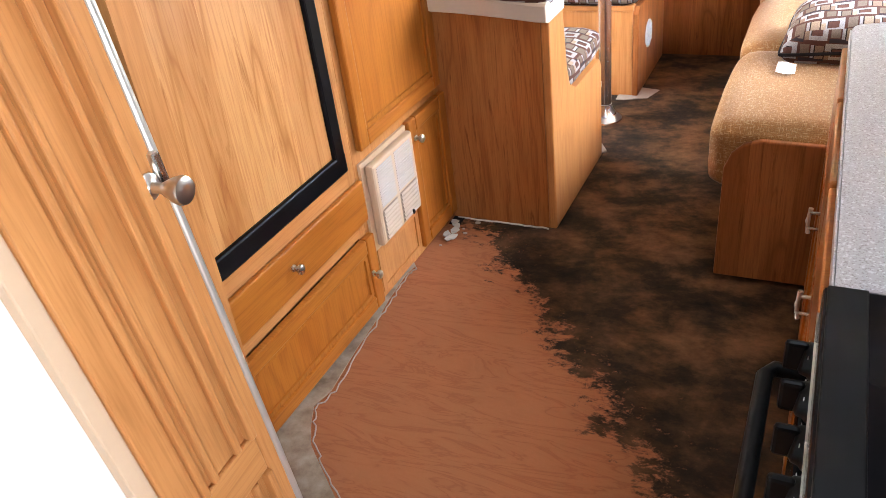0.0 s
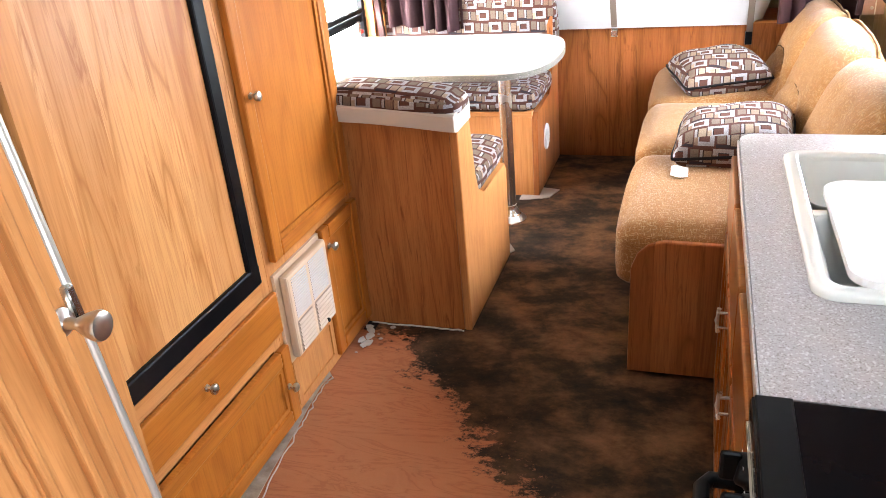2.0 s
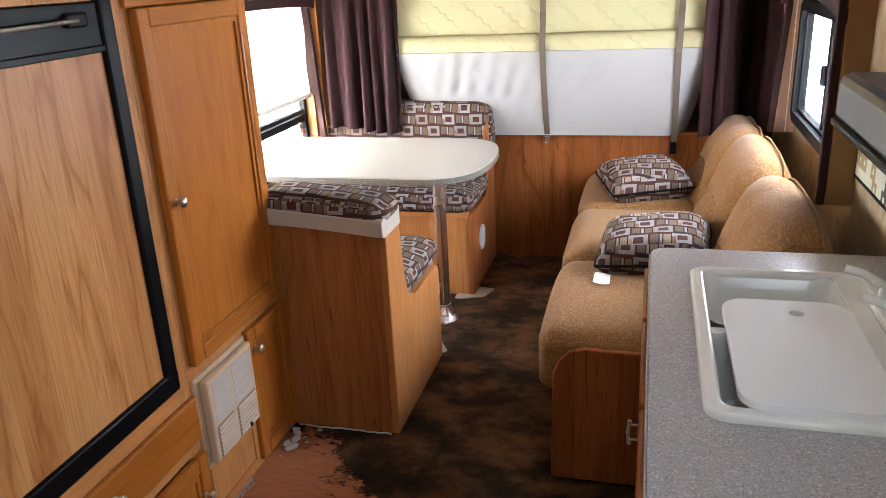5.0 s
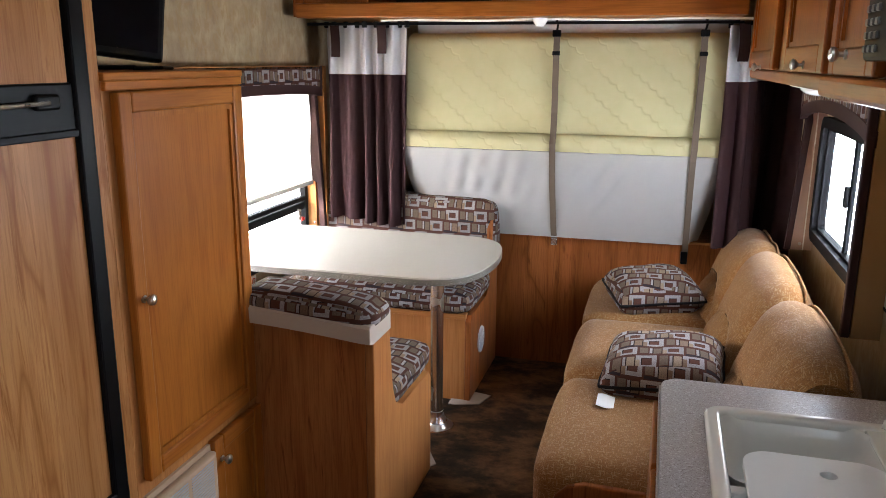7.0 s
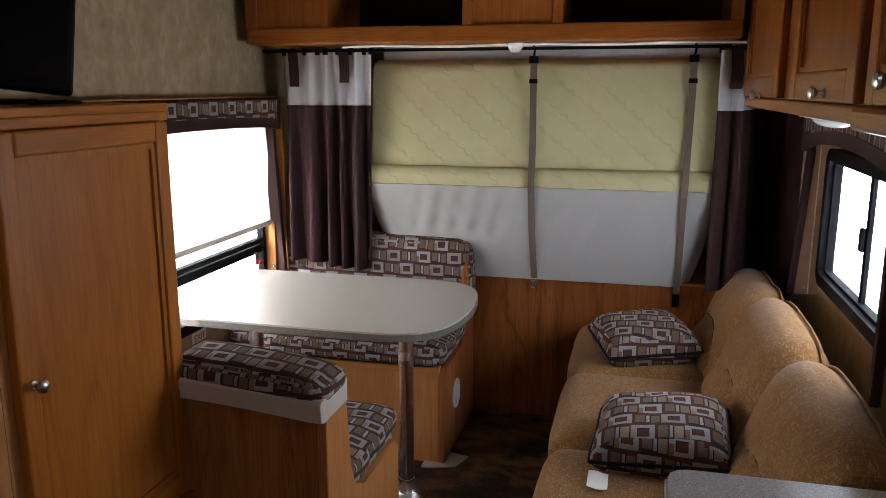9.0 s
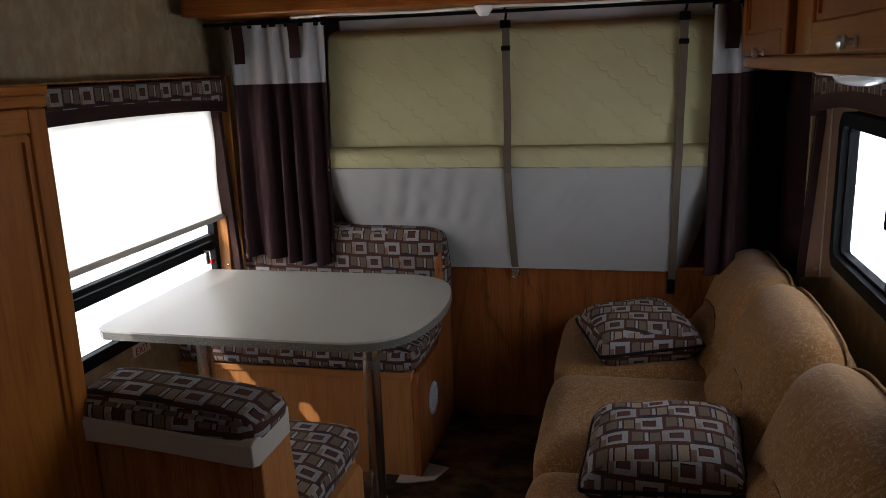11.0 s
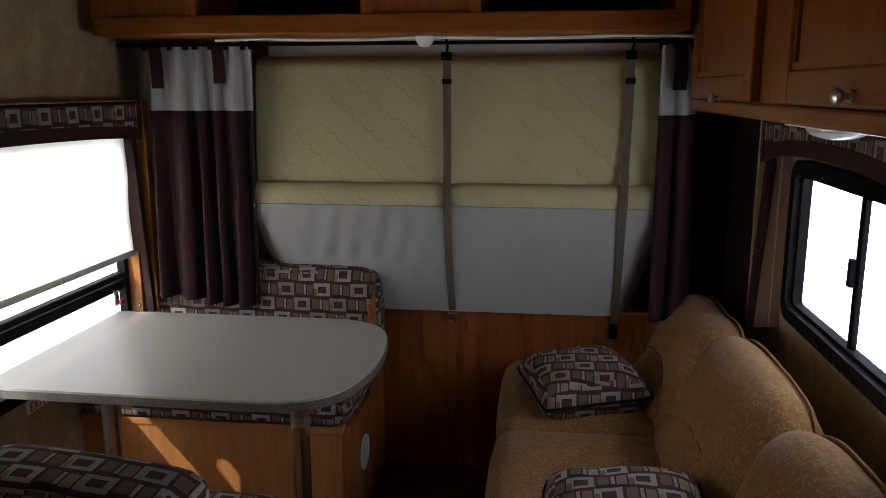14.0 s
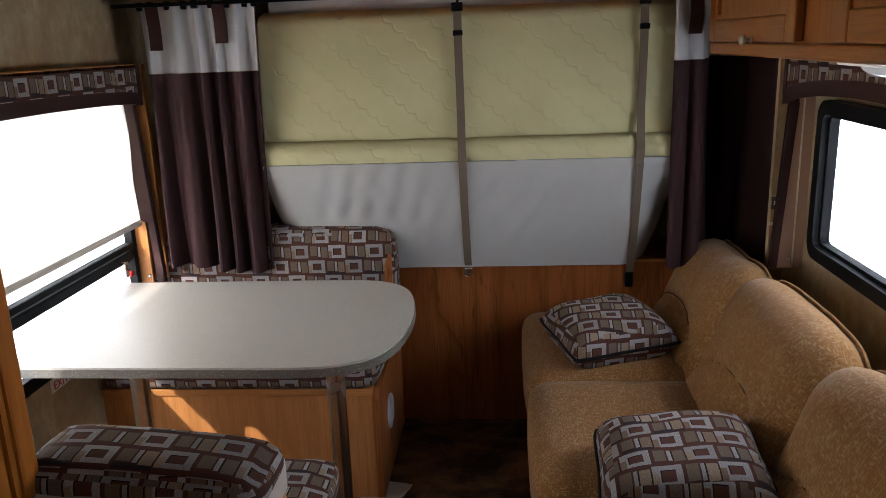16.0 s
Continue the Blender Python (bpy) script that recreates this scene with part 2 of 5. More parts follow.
def laminate(name, base, a, b, size=1.0):
    m = Mat(name, 0.32)
    s1 = m.noise(m.uv(), 330 / size, 2, 0.5)
    s2 = m.noise(m.uv(), 190 / size, 2, 0.5)
    big = m.noise(m.uv(), 2.5, 3, 0.5)
    c = m.mix(m.ramp(s1, (0.56, (0, 0, 0)), (0.62, (1, 1, 1))), base, a)
    c = m.mix(m.ramp(s2, (0.58, (0, 0, 0)), (0.64, (1, 1, 1))), c, b)
    m.set("Base Color", c)
    m.set("Roughness", m.math("MULTIPLY_ADD", big, 0.03, 0.325))
    return m.m


COUNTER = laminate("speckled grey laminate", (0.44, 0.418, 0.43), (0.28, 0.25, 0.25), (0.60, 0.59, 0.61))
TABLE = laminate("speckled table laminate", (0.45, 0.43, 0.39), (0.27, 0.245, 0.215), (0.60, 0.585, 0.545))
EDGE = laminate("dark table edge", (0.14, 0.13, 0.11), (0.07, 0.065, 0.055), (0.24, 0.23, 0.2))


def wallpaper():
    m = Mat("mottled tan wallpaper", 0.7)
    a = m.noise(m.uv((9, 6, 1), False), 1.0, 5, 0.65)
    b = m.noise(m.uv((30, 16, 1), False), 1.0, 4, 0.6, 0.5)
    c = m.mix(m.ramp(a, (0.35, (0, 0, 0)), (0.65, (1, 1, 1))), (0.285, 0.200, 0.112), (0.44, 0.342, 0.208))
    c = m.mix(m.ramp(b, (0.48, (0, 0, 0)), (0.6, (0.8, 0.8, 0.8))), c, (0.33, 0.222, 0.108))
    m.set("Base Color", c)
    m.bump(b, 0.15, 0.001)
    return m.m


WALL = wallpaper()


def quilt():
    m = Mat("yellow quilted ticking", 0.85)
    sp = m.node("SeparateXYZ", Vector=m.uv((1, 1, 1), False)).outputs
    w1 = m.math("SINE", m.math("MULTIPLY", m.math("MULTIPLY_ADD", sp[1], -0.8, sp[0]), 46.0))
    t = m.math("ADD", m.math("MULTIPLY_ADD", sp[0], 0.85, sp[1]), m.math("MULTIPLY", m.math("ABSOLUTE", w1), 0.016))
    fr = m.math("ABSOLUTE", m.math("SUBTRACT", m.math("FRACT", m.math("MULTIPLY", t, 7.5)), 0.5))
    line = m.ramp(fr, (0.0, (0, 0, 0)), (0.075, (1, 1, 1)))
    soft = m.noise(m.uv((14, 14, 1)), 1.0, 3, 0.5)
    col = m.mix(soft, (0.42, 0.385, 0.205), (0.49, 0.455, 0.26))
    m.set("Base Color", m.mix(m.math("MULTIPLY_ADD", line, -0.05, 0.05), col, (0.40, 0.36, 0.18)))
    m.bump(m.math("ADD", m.math("MULTIPLY", line, 0.8), soft), 0.28, 0.006)
    return m.m


QUILT = quilt()


def cloth(name, colour, rough=0.85, clear=0.0):
    m = Mat(name, rough)
    weave = m.noise(m.uv((500, 500, 1)), 1.0, 2, 0.5)
    big = m.noise(m.uv((5, 2, 1)), 1.0, 3, 0.5)
    c = m.mix(big, tuple(x * 0.8 for x in colour), tuple(x * 1.15 for x in colour))
    m.set("Base Color", m.mix(m.math("MULTIPLY", weave, 0.3), c, tuple(x * 0.4 for x in colour)))
    m.set("Specular IOR Level", 0.15)
    m.bump(weave, 0.25, 0.0006)
    if clear:
        tr = m.node("BsdfTranslucent", Color=(*colour, 1))
        mx = m.node("MixShader", Fac=clear)
        m.l.new(m.b.outputs[0], mx.inputs[1])
        m.l.new(tr.outputs[0], mx.inputs[2])
        m.l.new(mx.outputs[0], m.n["Material Output"].inputs["Surface"])
    return m.m


CURTAIN = cloth("plum brown curtain", (0.045, 0.020, 0.022))
MESH = cloth("white curtain mesh", (0.66, 0.66, 0.68), clear=0.3)
SHADE = cloth("white roller shade", (0.85, 0.84, 0.80), clear=0.8)
HEM = plain("ivory hem plastic", (0.52, 0.49, 0.43), 0.6, grain=0.05)
SIDEFAB = cloth("tan valance fabric", (0.34, 0.20, 0.09))
# rosy lining, paled so its colour carries the window light falling on it
LINING_LIT = cloth("rosy valance lining with window light in its colour", (0.60, 0.43, 0.36))


def glass():
    m = Mat("window glass", 0.02, 0, (1, 1, 1))
    m.set("Transmission Weight", 1.0)
    m.set("IOR", 1.05)
    return m.m


GLASS = glass()


def border_paper():
    m = Mat("block wallpaper border", 0.6)
    uv = m.node("SeparateXYZ", Vector=m.uv((1 / 0.05, 1 / 0.045, 1), False)).outputs
    row = m.math("FLOOR", uv[1])
    u = m.math("MULTIPLY_ADD", row, 0.45, uv[0])
    v = m.node("TexWhiteNoise", Vector=m.node("CombineXYZ", X=m.math("FLOOR", u), Y=row).outputs[0]).outputs["Value"]
    c = m.ramp(v, (0.0, (0.62, 0.62, 0.50)), (0.45, (0.36, 0.24, 0.11)), (0.65, (0.05, 0.05, 0.045)), (0.8, (0.22, 0.19, 0.12)))
    m.n["Color Ramp"].color_ramp.interpolation = "CONSTANT"
    d = m.math("MAXIMUM", m.math("ABSOLUTE", m.math("SUBTRACT", m.math("FRACT", u), 0.5)), m.math("ABSOLUTE", m.math("SUBTRACT", m.math("FRACT", uv[1]), 0.5)))
    m.set("Base Color", m.mix(m.math("LESS_THAN", d, 0.17), c, (0.60, 0.60, 0.47)))
    return m.m


BORDER = border_paper()


def subfloor():
    """Bare plywood with the dark residue of a torn-up floor covering."""
    m = Mat("bare stained subfloor", 0.75)
    co = m.node("TexCoord").outputs["Object"]
    sp = m.node("SeparateXYZ", Vector=co).outputs
    x, y = m.math("DIVIDE", sp[0], K), m.math("DIVIDE", sp[1], K)
    mp = m.n.new("ShaderNodeMapping")
    mp.inputs["Scale"].default_value = (1.2, 6, 1)
    m.l.new(co, mp.inputs["Vector"])
    grain = m.noise(mp.outputs[0], 2.2, 4, 0.6, 1.0)
    rings = m.math("ABSOLUTE", m.math("SUBTRACT", m.math("FRACT", m.math("MULTIPLY", grain, 7.0)), 0.5))
    ply = m.ramp(rings, (0.0, (0.310, 0.106, 0.044)), (0.15, (0.358, 0.130, 0.055)), (0.5, (0.380, 0.142, 0.061)))
    fine = m.noise(co, 140, 3, 0.6)
    ply = m.mix(m.math("MULTIPLY", fine, 0.25), ply, (0.20, 0.07, 0.03))
    blot = m.noise(co, 4.0, 6, 0.65, 0.4)
    streak = m.n.new("ShaderNodeMapping")
    streak.inputs["Scale"].default_value = (0.8, 1.35, 1)
    streak.inputs["Rotation"].default_value = (0, 0, radians(12))
    m.l.new(co, streak.inputs["Vector"])
    tear = m.noise(streak.outputs[0], 17.0, 8, 0.78, 0.2)
    # residue lies past a slanting torn line
    edge = m.math("ADD", m.math("MULTIPLY", x, 0.80), m.math("MULTIPLY", y, 0.70))
    edge = m.math("ADD", edge, m.math("MULTIPLY", m.math("SUBTRACT", blot, 0.5), 0.62))
    edge = m.math("ADD", edge, m.math("MULTIPLY", m.math("SUBTRACT", tear, 0.5), 0.62))
    mask = m.ramp(m.math("SUBTRACT", edge, 1.55), (0.375, (0, 0, 0)), (0.43, (1, 1, 1)))
    smear = m.n.new("ShaderNodeMapping")
    smear.inputs["Scale"].default_value = (1.0, 1.35, 1)
    smear.inputs["Rotation"].default_value = (0, 0, radians(-14))
    m.l.new(co, smear.inputs["Vector"])
    tone = m.noise(smear.outputs[0], 4.2, 10, 0.68, 0.12)
    res = m.ramp(tone, (0.34, (0.007, 0.004, 0.003)), (0.45, (0.030, 0.015, 0.007)), (0.54, (0.095, 0.043, 0.017)), (0.68, (0.19, 0.086, 0.036)))
    near = m.ramp(m.math("SUBTRACT", edge, 1.55), (0.42, (0.85, 0.85, 0.85)), (0.95, (0, 0, 0)))
    res = m.mix(m.math("MULTIPLY", near, m.ramp(blot, (0.35, (1, 1, 1)), (0.62, (0.25, 0.25, 0.25)))), res, (0.010, 0.006, 0.004))
    thin = m.noise(co, 42.0, 5, 0.7)
    mask = m.math("MULTIPLY", mask, m.ramp(m.math("ADD", thin, m.math("MULTIPLY", m.math("SUBTRACT", edge, 1.55), 0.55)), (0.52, (0.25, 0.25, 0.25)), (0.68, (1, 1, 1))))
    m.set("Base Color", m.mix(mask, ply, res))
    m.set("Roughness", m.math("MULTIPLY_ADD", tone, -0.15, 0.9))
    m.set("Specular IOR Level", 0.25)
    m.bump(m.math("ADD", m.math("MULTIPLY", mask, m.math("ADD", tear, 0.6)), m.math("MULTIPLY", fine, 0.3)), 0.5, 0.003)
    return m.m


SUBFLOOR = subfloor()


def tile_vinyl():
    m = Mat("stone look sheet vinyl", 0.45)
    a = m.noise(m.uv((14, 14, 1)), 1.0, 5, 0.65)
    c = m.ramp(a, (0.3, (0.16, 0.11, 0.075)), (0.5, (0.30, 0.235, 0.175)), (0.7, (0.42, 0.36, 0.29)))
    m.set("Base Color", c)
    m.bump(a, 0.2, 0.002)
    return m.m


OLDVINYL = tile_vinyl()


# ---- mesh tools (plan units) ----
def thing(name, at, label, category, group="", kind=""):
    ob = new(name)
    ob.empty_display_size = 0.1
    ob.location = K * Vector(at)
    return tagged(ob, label, category, group, kind)


def base_of(ob):
    v = Vector((0, 0, 0))
    while ob:
        v += ob.location
        ob = ob.parent
    return v


def unwrap(me):
    uv = me.uv_layers.new(name="UVMap").data
    for p in me.polygons:
        n = p.normal
        a = max(range(3), key=lambda i: abs(n[i]))
        for li in p.loop_indices:
            c = me.vertices[me.loops[li].vertex_index].co
            uv[li].uv = (c.y, c.z) if a == 0 else (c.x, c.z) if a == 1 else (c.x, c.y)


def part(name, bm, mat, parent=None, label="", smooth=False, uvs=None):
    me = bpy.data.meshes.new(name)
    bmesh.ops.recalc_face_normals(bm, faces=bm.faces)
    bm.to_mesh(me)
    bm.free()
    off = base_of(parent)
    for v in me.vertices:
        v.co = K * v.co - off
    unwrap(me)
    me.materials.append(mat)
    if smooth:
        me.polygons.foreach_set("use_smooth", [True] * len(me.polygons))
        me.set_sharp_from_angle(angle=radians(40))
    ob = new(name, me)
    ob.parent = parent
    if label:
        tagged(ob, label)
    return ob


def single(name, bm, mat, at, label, category, kind="", smooth=False):
    """A thing that is one mesh, with its origin at its base."""
    ob = part(name, bm, mat, None, label, smooth)
    for v in ob.data.vertices:
        v.co -= K * Vector(at)
    ob.location = K * Vector(at)
    return tagged(ob, label, category, kind=kind)


def box(x0, x1, y0, y1, z0, z1, bevel=0.0, seg=2, bm=None):
    bm = bm or bmesh.new()
    r = bmesh.ops.create_cube(bm, size=1.0, matrix=Matrix.Translation(((x0 + x1) / 2, (y0 + y1) / 2, (z0 + z1) / 2)) @ Matrix.Diagonal((x1 - x0, y1 - y0, z1 - z0, 1)))
    if bevel:
        es = list({e for v in r["verts"] for e in v.link_edges})
        bmesh.ops.bevel(bm, geom=es, offset=bevel, segments=seg, profile=0.5, affect="EDGES")
    return bm


def prism(pts, axis, a, b, bevel=0.0, bm=None):
    """An outline drawn in the two other axes, run along axis from a to b."""
    bm = bm or bmesh.new()

    def at(p, t):
        return {"x": (t, p[0], p[1]), "y": (p[0], t, p[1]), "z": (p[0], p[1], t)}[axis]
    lo = [bm.verts.new(at(p, a)) for p in pts]
    hi = [bm.verts.new(at(p, b)) for p in pts]
    faces = [bm.faces.new(lo), bm.faces.new(hi[::-1])]
    n = len(pts)
    for i in range(n):
        faces.append(bm.faces.new((lo[i], hi[i], hi[(i + 1) % n], lo[(i + 1) % n])))
    if bevel:
        es = list(set(faces[0].edges) | set(faces[1].edges))
        bmesh.ops.bevel(bm, geom=es, offset=bevel, segments=2, profile=0.5, affect="EDGES")
    return bm


def tube(a, b, r0, r1=None, seg=20, bm=None):
    bm = bm or bmesh.new()
    a, b = Vector(a), Vector(b)
    m = Matrix.Translation((a + b) / 2) @ (b - a).to_track_quat("Z", "Y").to_matrix().to_4x4()
    bmesh.ops.create_cone(bm, cap_ends=True, segments=seg, radius1=r0, radius2=r0 if r1 is None else r1, depth=(b - a).length, matrix=m)
    return bm


def lathe(origin, way, profile, seg=20, bm=None):
    """Turned shape: profile of (distance along way, radius)."""
    bm = bm or bmesh.new()
    m = Matrix.Translation(origin) @ Vector(way).to_track_quat("Z", "Y").to_matrix().to_4x4()
    rings = []
    for h, r in profile:
        rings.append([bm.verts.new(m @ Vector((r * math.cos(2 * math.pi * i / seg), r * math.sin(2 * math.pi * i / seg), h))) for i in range(seg)])
    for p, q in zip(rings, rings[1:]):
        for i in range(seg):
            bm.faces.new((p[i], p[(i + 1) % seg], q[(i + 1) % seg], q[i]))
    bm.faces.new(rings[0][::-1])
    bm.faces.new(rings[-1])
    return bm


def bar(points, r, seg=8, bm=None, flat=None):
    """A round bar through points, or a flat band of (half width, half thickness) with its width along x."""
    bm = bm or bmesh.new()
    pts = [Vector(p) for p in points]
    rings = []
    for i, p in enumerate(pts):
        d = (pts[min(i + 1, len(pts) - 1)] - pts[max(i - 1, 0)]).normalized()
        q = d.to_track_quat("Z", "Y").to_matrix()
        if flat:
            sx, sn = Vector((1, 0, 0)), Vector((1, 0, 0)).cross(d).normalized()
            ring = [p + sx * flat[0] * a + sn * flat[1] * b for a, b in ((-1, -1), (1, -1), (1, 1), (-1, 1))]
        else:
            ring = [p + q @ Vector((r * math.cos(2 * math.pi * k / seg), r * math.sin(2 * math.pi * k / seg), 0)) for k in range(seg)]
        rings.append([bm.verts.new(v) for v in ring])
    n = len(rings[0])
    for a, b in zip(rings, rings[1:]):
        for k in range(n):
            bm.faces.new((a[k], a[(k + 1) % n], b[(k + 1) % n], b[k]))
    bm.faces.new(rings[0][::-1])
    bm.faces.new(rings[-1])
    return bm


def surface(f, nu, nv, thick=0.0):
    """A sheet of points f(u, v), u and v from 0 to 1; closed to a slab when thick."""
    bm = bmesh.new()
    g = [[bm.verts.new(f(i / nu, j / nv)) for j in range(nv + 1)] for i in range(nu + 1)]
    for i in range(nu):
        for j in range(nv):
            bm.faces.new((g[i][j], g[i + 1][j], g[i + 1][j + 1], g[i][j + 1]))
    if thick:
        bmesh.ops.recalc_face_normals(bm, faces=bm.faces)
        bmesh.ops.solidify(bm, geom=list(bm.faces), thickness=thick)
    return bm


def smooth_at(pts, t):
    """The point at t (0 to 1) on a smooth curve through 2D points."""
    n = len(pts) - 1
    i = min(int(t * n), n - 1)
    f = t * n - i
    p0, p1, p2, p3 = (Vector(pts[max(0, min(n, j))]) for j in (i - 1, i, i + 1, i + 2))
    return 0.5 * (2 * p1 + (p2 - p0) * f + (2 * p0 - 5 * p1 + 4 * p2 - p3) * f * f + (3 * p1 - p0 - 3 * p2 + p3) * f ** 3)


def soft_box(x0, x1, y0, y1, z0, z1, r=0.05, puff=0.015, n=14, seed=0.0):
    """An upholstered block: rounded edges, slightly bulging, uneven faces."""
    bm = bmesh.new()
    bmesh.ops.create_cube(bm, size=2.0)
    bmesh.ops.subdivide_edges(bm, edges=list(bm.edges), cuts=n, use_grid_fill=True)
    c = Vector(((x0 + x1) / 2, (y0 + y1) / 2, (z0 + z1) / 2))
    h = Vector(((x1 - x0) / 2, (y1 - y0) / 2, (z1 - z0) / 2))
    r = min(r, *(0.98 * a for a in h))
    for v in bm.verts:
        p = Vector([v.co[i] * h[i] for i in range(3)])
        inner = Vector([max(-(h[i] - r), min(h[i] - r, p[i])) for i in range(3)])
        d = p - inner
        q = inner + d.normalized() * r if d.length > 1e-6 else p
        k = [1 - min(1, abs(v.co[i])) ** 4 for i in range(3)]
        a = max(range(3), key=lambda i: abs(v.co[i]))
        bulge = puff * k[(a + 1) % 3] * k[(a + 2) % 3]
        q[a] += math.copysign(bulge, v.co[a])
        w = noise.noise(Vector((q.x * 7 + seed, q.y * 7, q.z * 7))) * 0.006
        v.co = c + q * (1 + w)
    return bm


def outline(w, h, r, n=6):
    """A rectangle from (0, 0) to (w, h) with round corners."""
    pts = []
    for cx, cy, a in ((w - r, r, -90), (w - r, h - r, 0), (r, h - r, 90), (r, r, 180)):
        for i in range(n + 1):
            t = radians(a + 90 * i / n)
            pts.append((cx + r * math.cos(t), cy + r * math.sin(t)))
    return pts


def ring_frame(axis, at0, at1, u0, u1, v0, v1, width, r):
    """A flat rectangular frame with round corners."""
    bm = bmesh.new()
    out = [(u0 + a, v0 + b) for a, b in outline(u1 - u0, v1 - v0, r)]
    inn = [(u0 + width + a, v0 + width + b) for a, b in outline(u1 - u0 - 2 * width, v1 - v0 - 2 * width, max(0.004, r - width * 0.6))]

    def at(p, t):
        return {"x": (t, p[0], p[1]), "y": (p[0], t, p[1]), "z": (p[0], p[1], t)}[axis]
    loops = [[bm.verts.new(at(p, t)) for p in L] for L, t in ((out, at0), (out, at1), (inn, at1), (inn, at0))]
    n = len(out)
    for a in range(4):
        b = (a + 1) % 4
        for i in range(n):
            bm.faces.new((loops[a][i], loops[a][(i + 1) % n], loops[b][(i + 1) % n], loops[b][i]))
    return bm


def knob(parent, at, way, mat=None, size=1.0):
    s = size
    return part("knob", lathe(at, way, [(0, 0.011 * s), (0.004 * s, 0.011 * s), (0.006 * s, 0.006 * s), (0.016 * s, 0.006 * s), (0.020 * s, 0.013 * s), (0.026 * s, 0.0165 * s), (0.032 * s, 0.015 * s), (0.036 * s, 0.009 * s), (0.037 * s, 0.002)], 18), mat or STEEL, parent, "small brushed nickel knob", True)


def panel_door(parent, x, out, y0, y1, z0, z1, mat, mat_h, rail=0.055, knob_at=None, name="door", thick=0.027):
    """A framed door with a recessed panel in the plane x; out is +1 or -1, the side that it faces."""
    d = part(name, box(*sorted((x, x + out * thick * 0.42)), y0 + 0.004, y1 - 0.004, z0 + 0.004, z1 - 0.004), mat, parent)
    xa, xb = sorted((x, x + out * thick))
    e = 0.006
    part("stile", box(xa, xb, y0, y0 + rail, z0, z1, e), mat, d)
    part("stile", box(xa, xb, y1 - rail, y1, z0, z1, e), mat, d)
    part("rail", box(xa, xb, y0 + rail, y1 - rail, z0, z0 + rail, e), mat_h, d)
    part("rail", box(xa, xb, y0 + rail, y1 - rail, z1 - rail, z1, e), mat_h, d)
    b = 0.016
    xm = sorted((x + out * thick * 0.38, x + out * thick * 0.72))
    part("bead", ring_frame("x", xm[0], xm[1], y0 + rail, y1 - rail, z0 + rail, z1 - rail, b, 0.012), mat, d)
    if knob_at:
        knob(d, (x + out * thick, *knob_at), (out, 0, 0))
    return d


# ---- the shell ----
XL, XR, YB, YF, TOP = -0.66, 2.06, -1.4, 4.83, 2.30
floor = single("floor", box(XL - 0.05, XR + 0.05, YB - 0.05, YF + 0.35, -0.06, 0), SUBFLOOR, (0, 0, 0), "bare reddish plywood subfloor with torn dark residue", "floor", "structure")
ceil = box(XL - 0.05, 1.26, YB - 0.05, YF + 0.355, TOP, TOP + 0.06)
box(1.70, XR + 0.05, YB - 0.05, YF + 0.355, TOP, TOP + 0.06, bm=ceil)
box(1.26, 1.70, YB - 0.05, 1.23, TOP, TOP + 0.06, bm=ceil)
box(1.26, 1.70, 1.67, YF + 0.355, TOP, TOP + 0.06, bm=ceil)
single("ceiling", ceil, CEILING, (0, 0, TOP), "plain tan vinyl trailer ceiling with an added, unseen vent opening", "ceiling", "structure")
# unseen vent lid, added to stop the sun at the ceiling hole
lid = bmesh.new()
bmesh.ops.create_grid(lid, x_segments=8, y_segments=8, size=0.26, matrix=Matrix.Translation((1.48, 1.45, 0)))
for v in lid.verts:
    v.co.z = TOP + 0.10 + 0.05 * (1 - ((v.co.x - 1.48) / 0.26) ** 4) * (1 - ((v.co.y - 1.45) / 0.26) ** 4)
ROOFLID = plain("milky roof vent plastic", (0.7, 0.7, 0.68), 0.5, grain=0.04)
vt = thing("unseen_roof_vent", (1.48, 1.45, TOP), "unseen plastic roof vent lid added to keep direct sun out", "roof vent", kind="structure")
part("lid", lid, ROOFLID, vt)
curb = ring_frame("z", TOP + 0.06, TOP + 0.11, 1.23, 1.73, 1.20, 1.70, 0.03, 0.03)
part("curb", curb, FIBRE, vt)
ground = bmesh.new()
bmesh.ops.create_grid(ground, x_segments=8, y_segments=8, size=900, matrix=Matrix.Translation((0, 0, -0.75)))
single("ground", ground, GROUND, (0, 0, -0.75), "pale sunlit gravel ground outside the trailer", "ground", "structure")


def wall_with_hole(name, x0, x1, y0, y1, z0, z1, hy0, hy1, hz0, hz1, label):
    bm = box(x0, x1, y0, hy0, z0, z1)
    box(x0, x1, hy1, y1, z0, z1, bm=bm)
    box(x0, x1, hy0, hy1, hz1, z1, bm=bm)
    if hz0 > z0:
        box(x0, x1, hy0, hy1, z0, hz0, bm=bm)
    return single(name, bm, WALL, (x0, y0, z0), label, "wall", "structure")


WLY, WLZ = (2.95, 4.535), (0.70, 1.60)
WRY, WRZ = (3.02, 4.07), (1.03, 1.53)
wall_with_hole("wall_west", XL - 0.05, XL, YB, YF + 0.35, 0, TOP, *WLY, *WLZ, "trailer side wall in mottled tan wallpaper")
wall_with_hole("wall_east", XR, XR + 0.05, 0.62, YF + 0.35, 0, TOP, *WRY, *WRZ, "trailer side wall in mottled tan wallpaper")
bm = box(XR, XR + 0.05, YB, -0.75, 0, TOP)
box(XR, XR + 0.05, -0.75, 0.05, 1.95, TOP, bm=bm)
box(XR, XR + 0.05, 0.05, 0.62, 0, TOP, bm=bm)
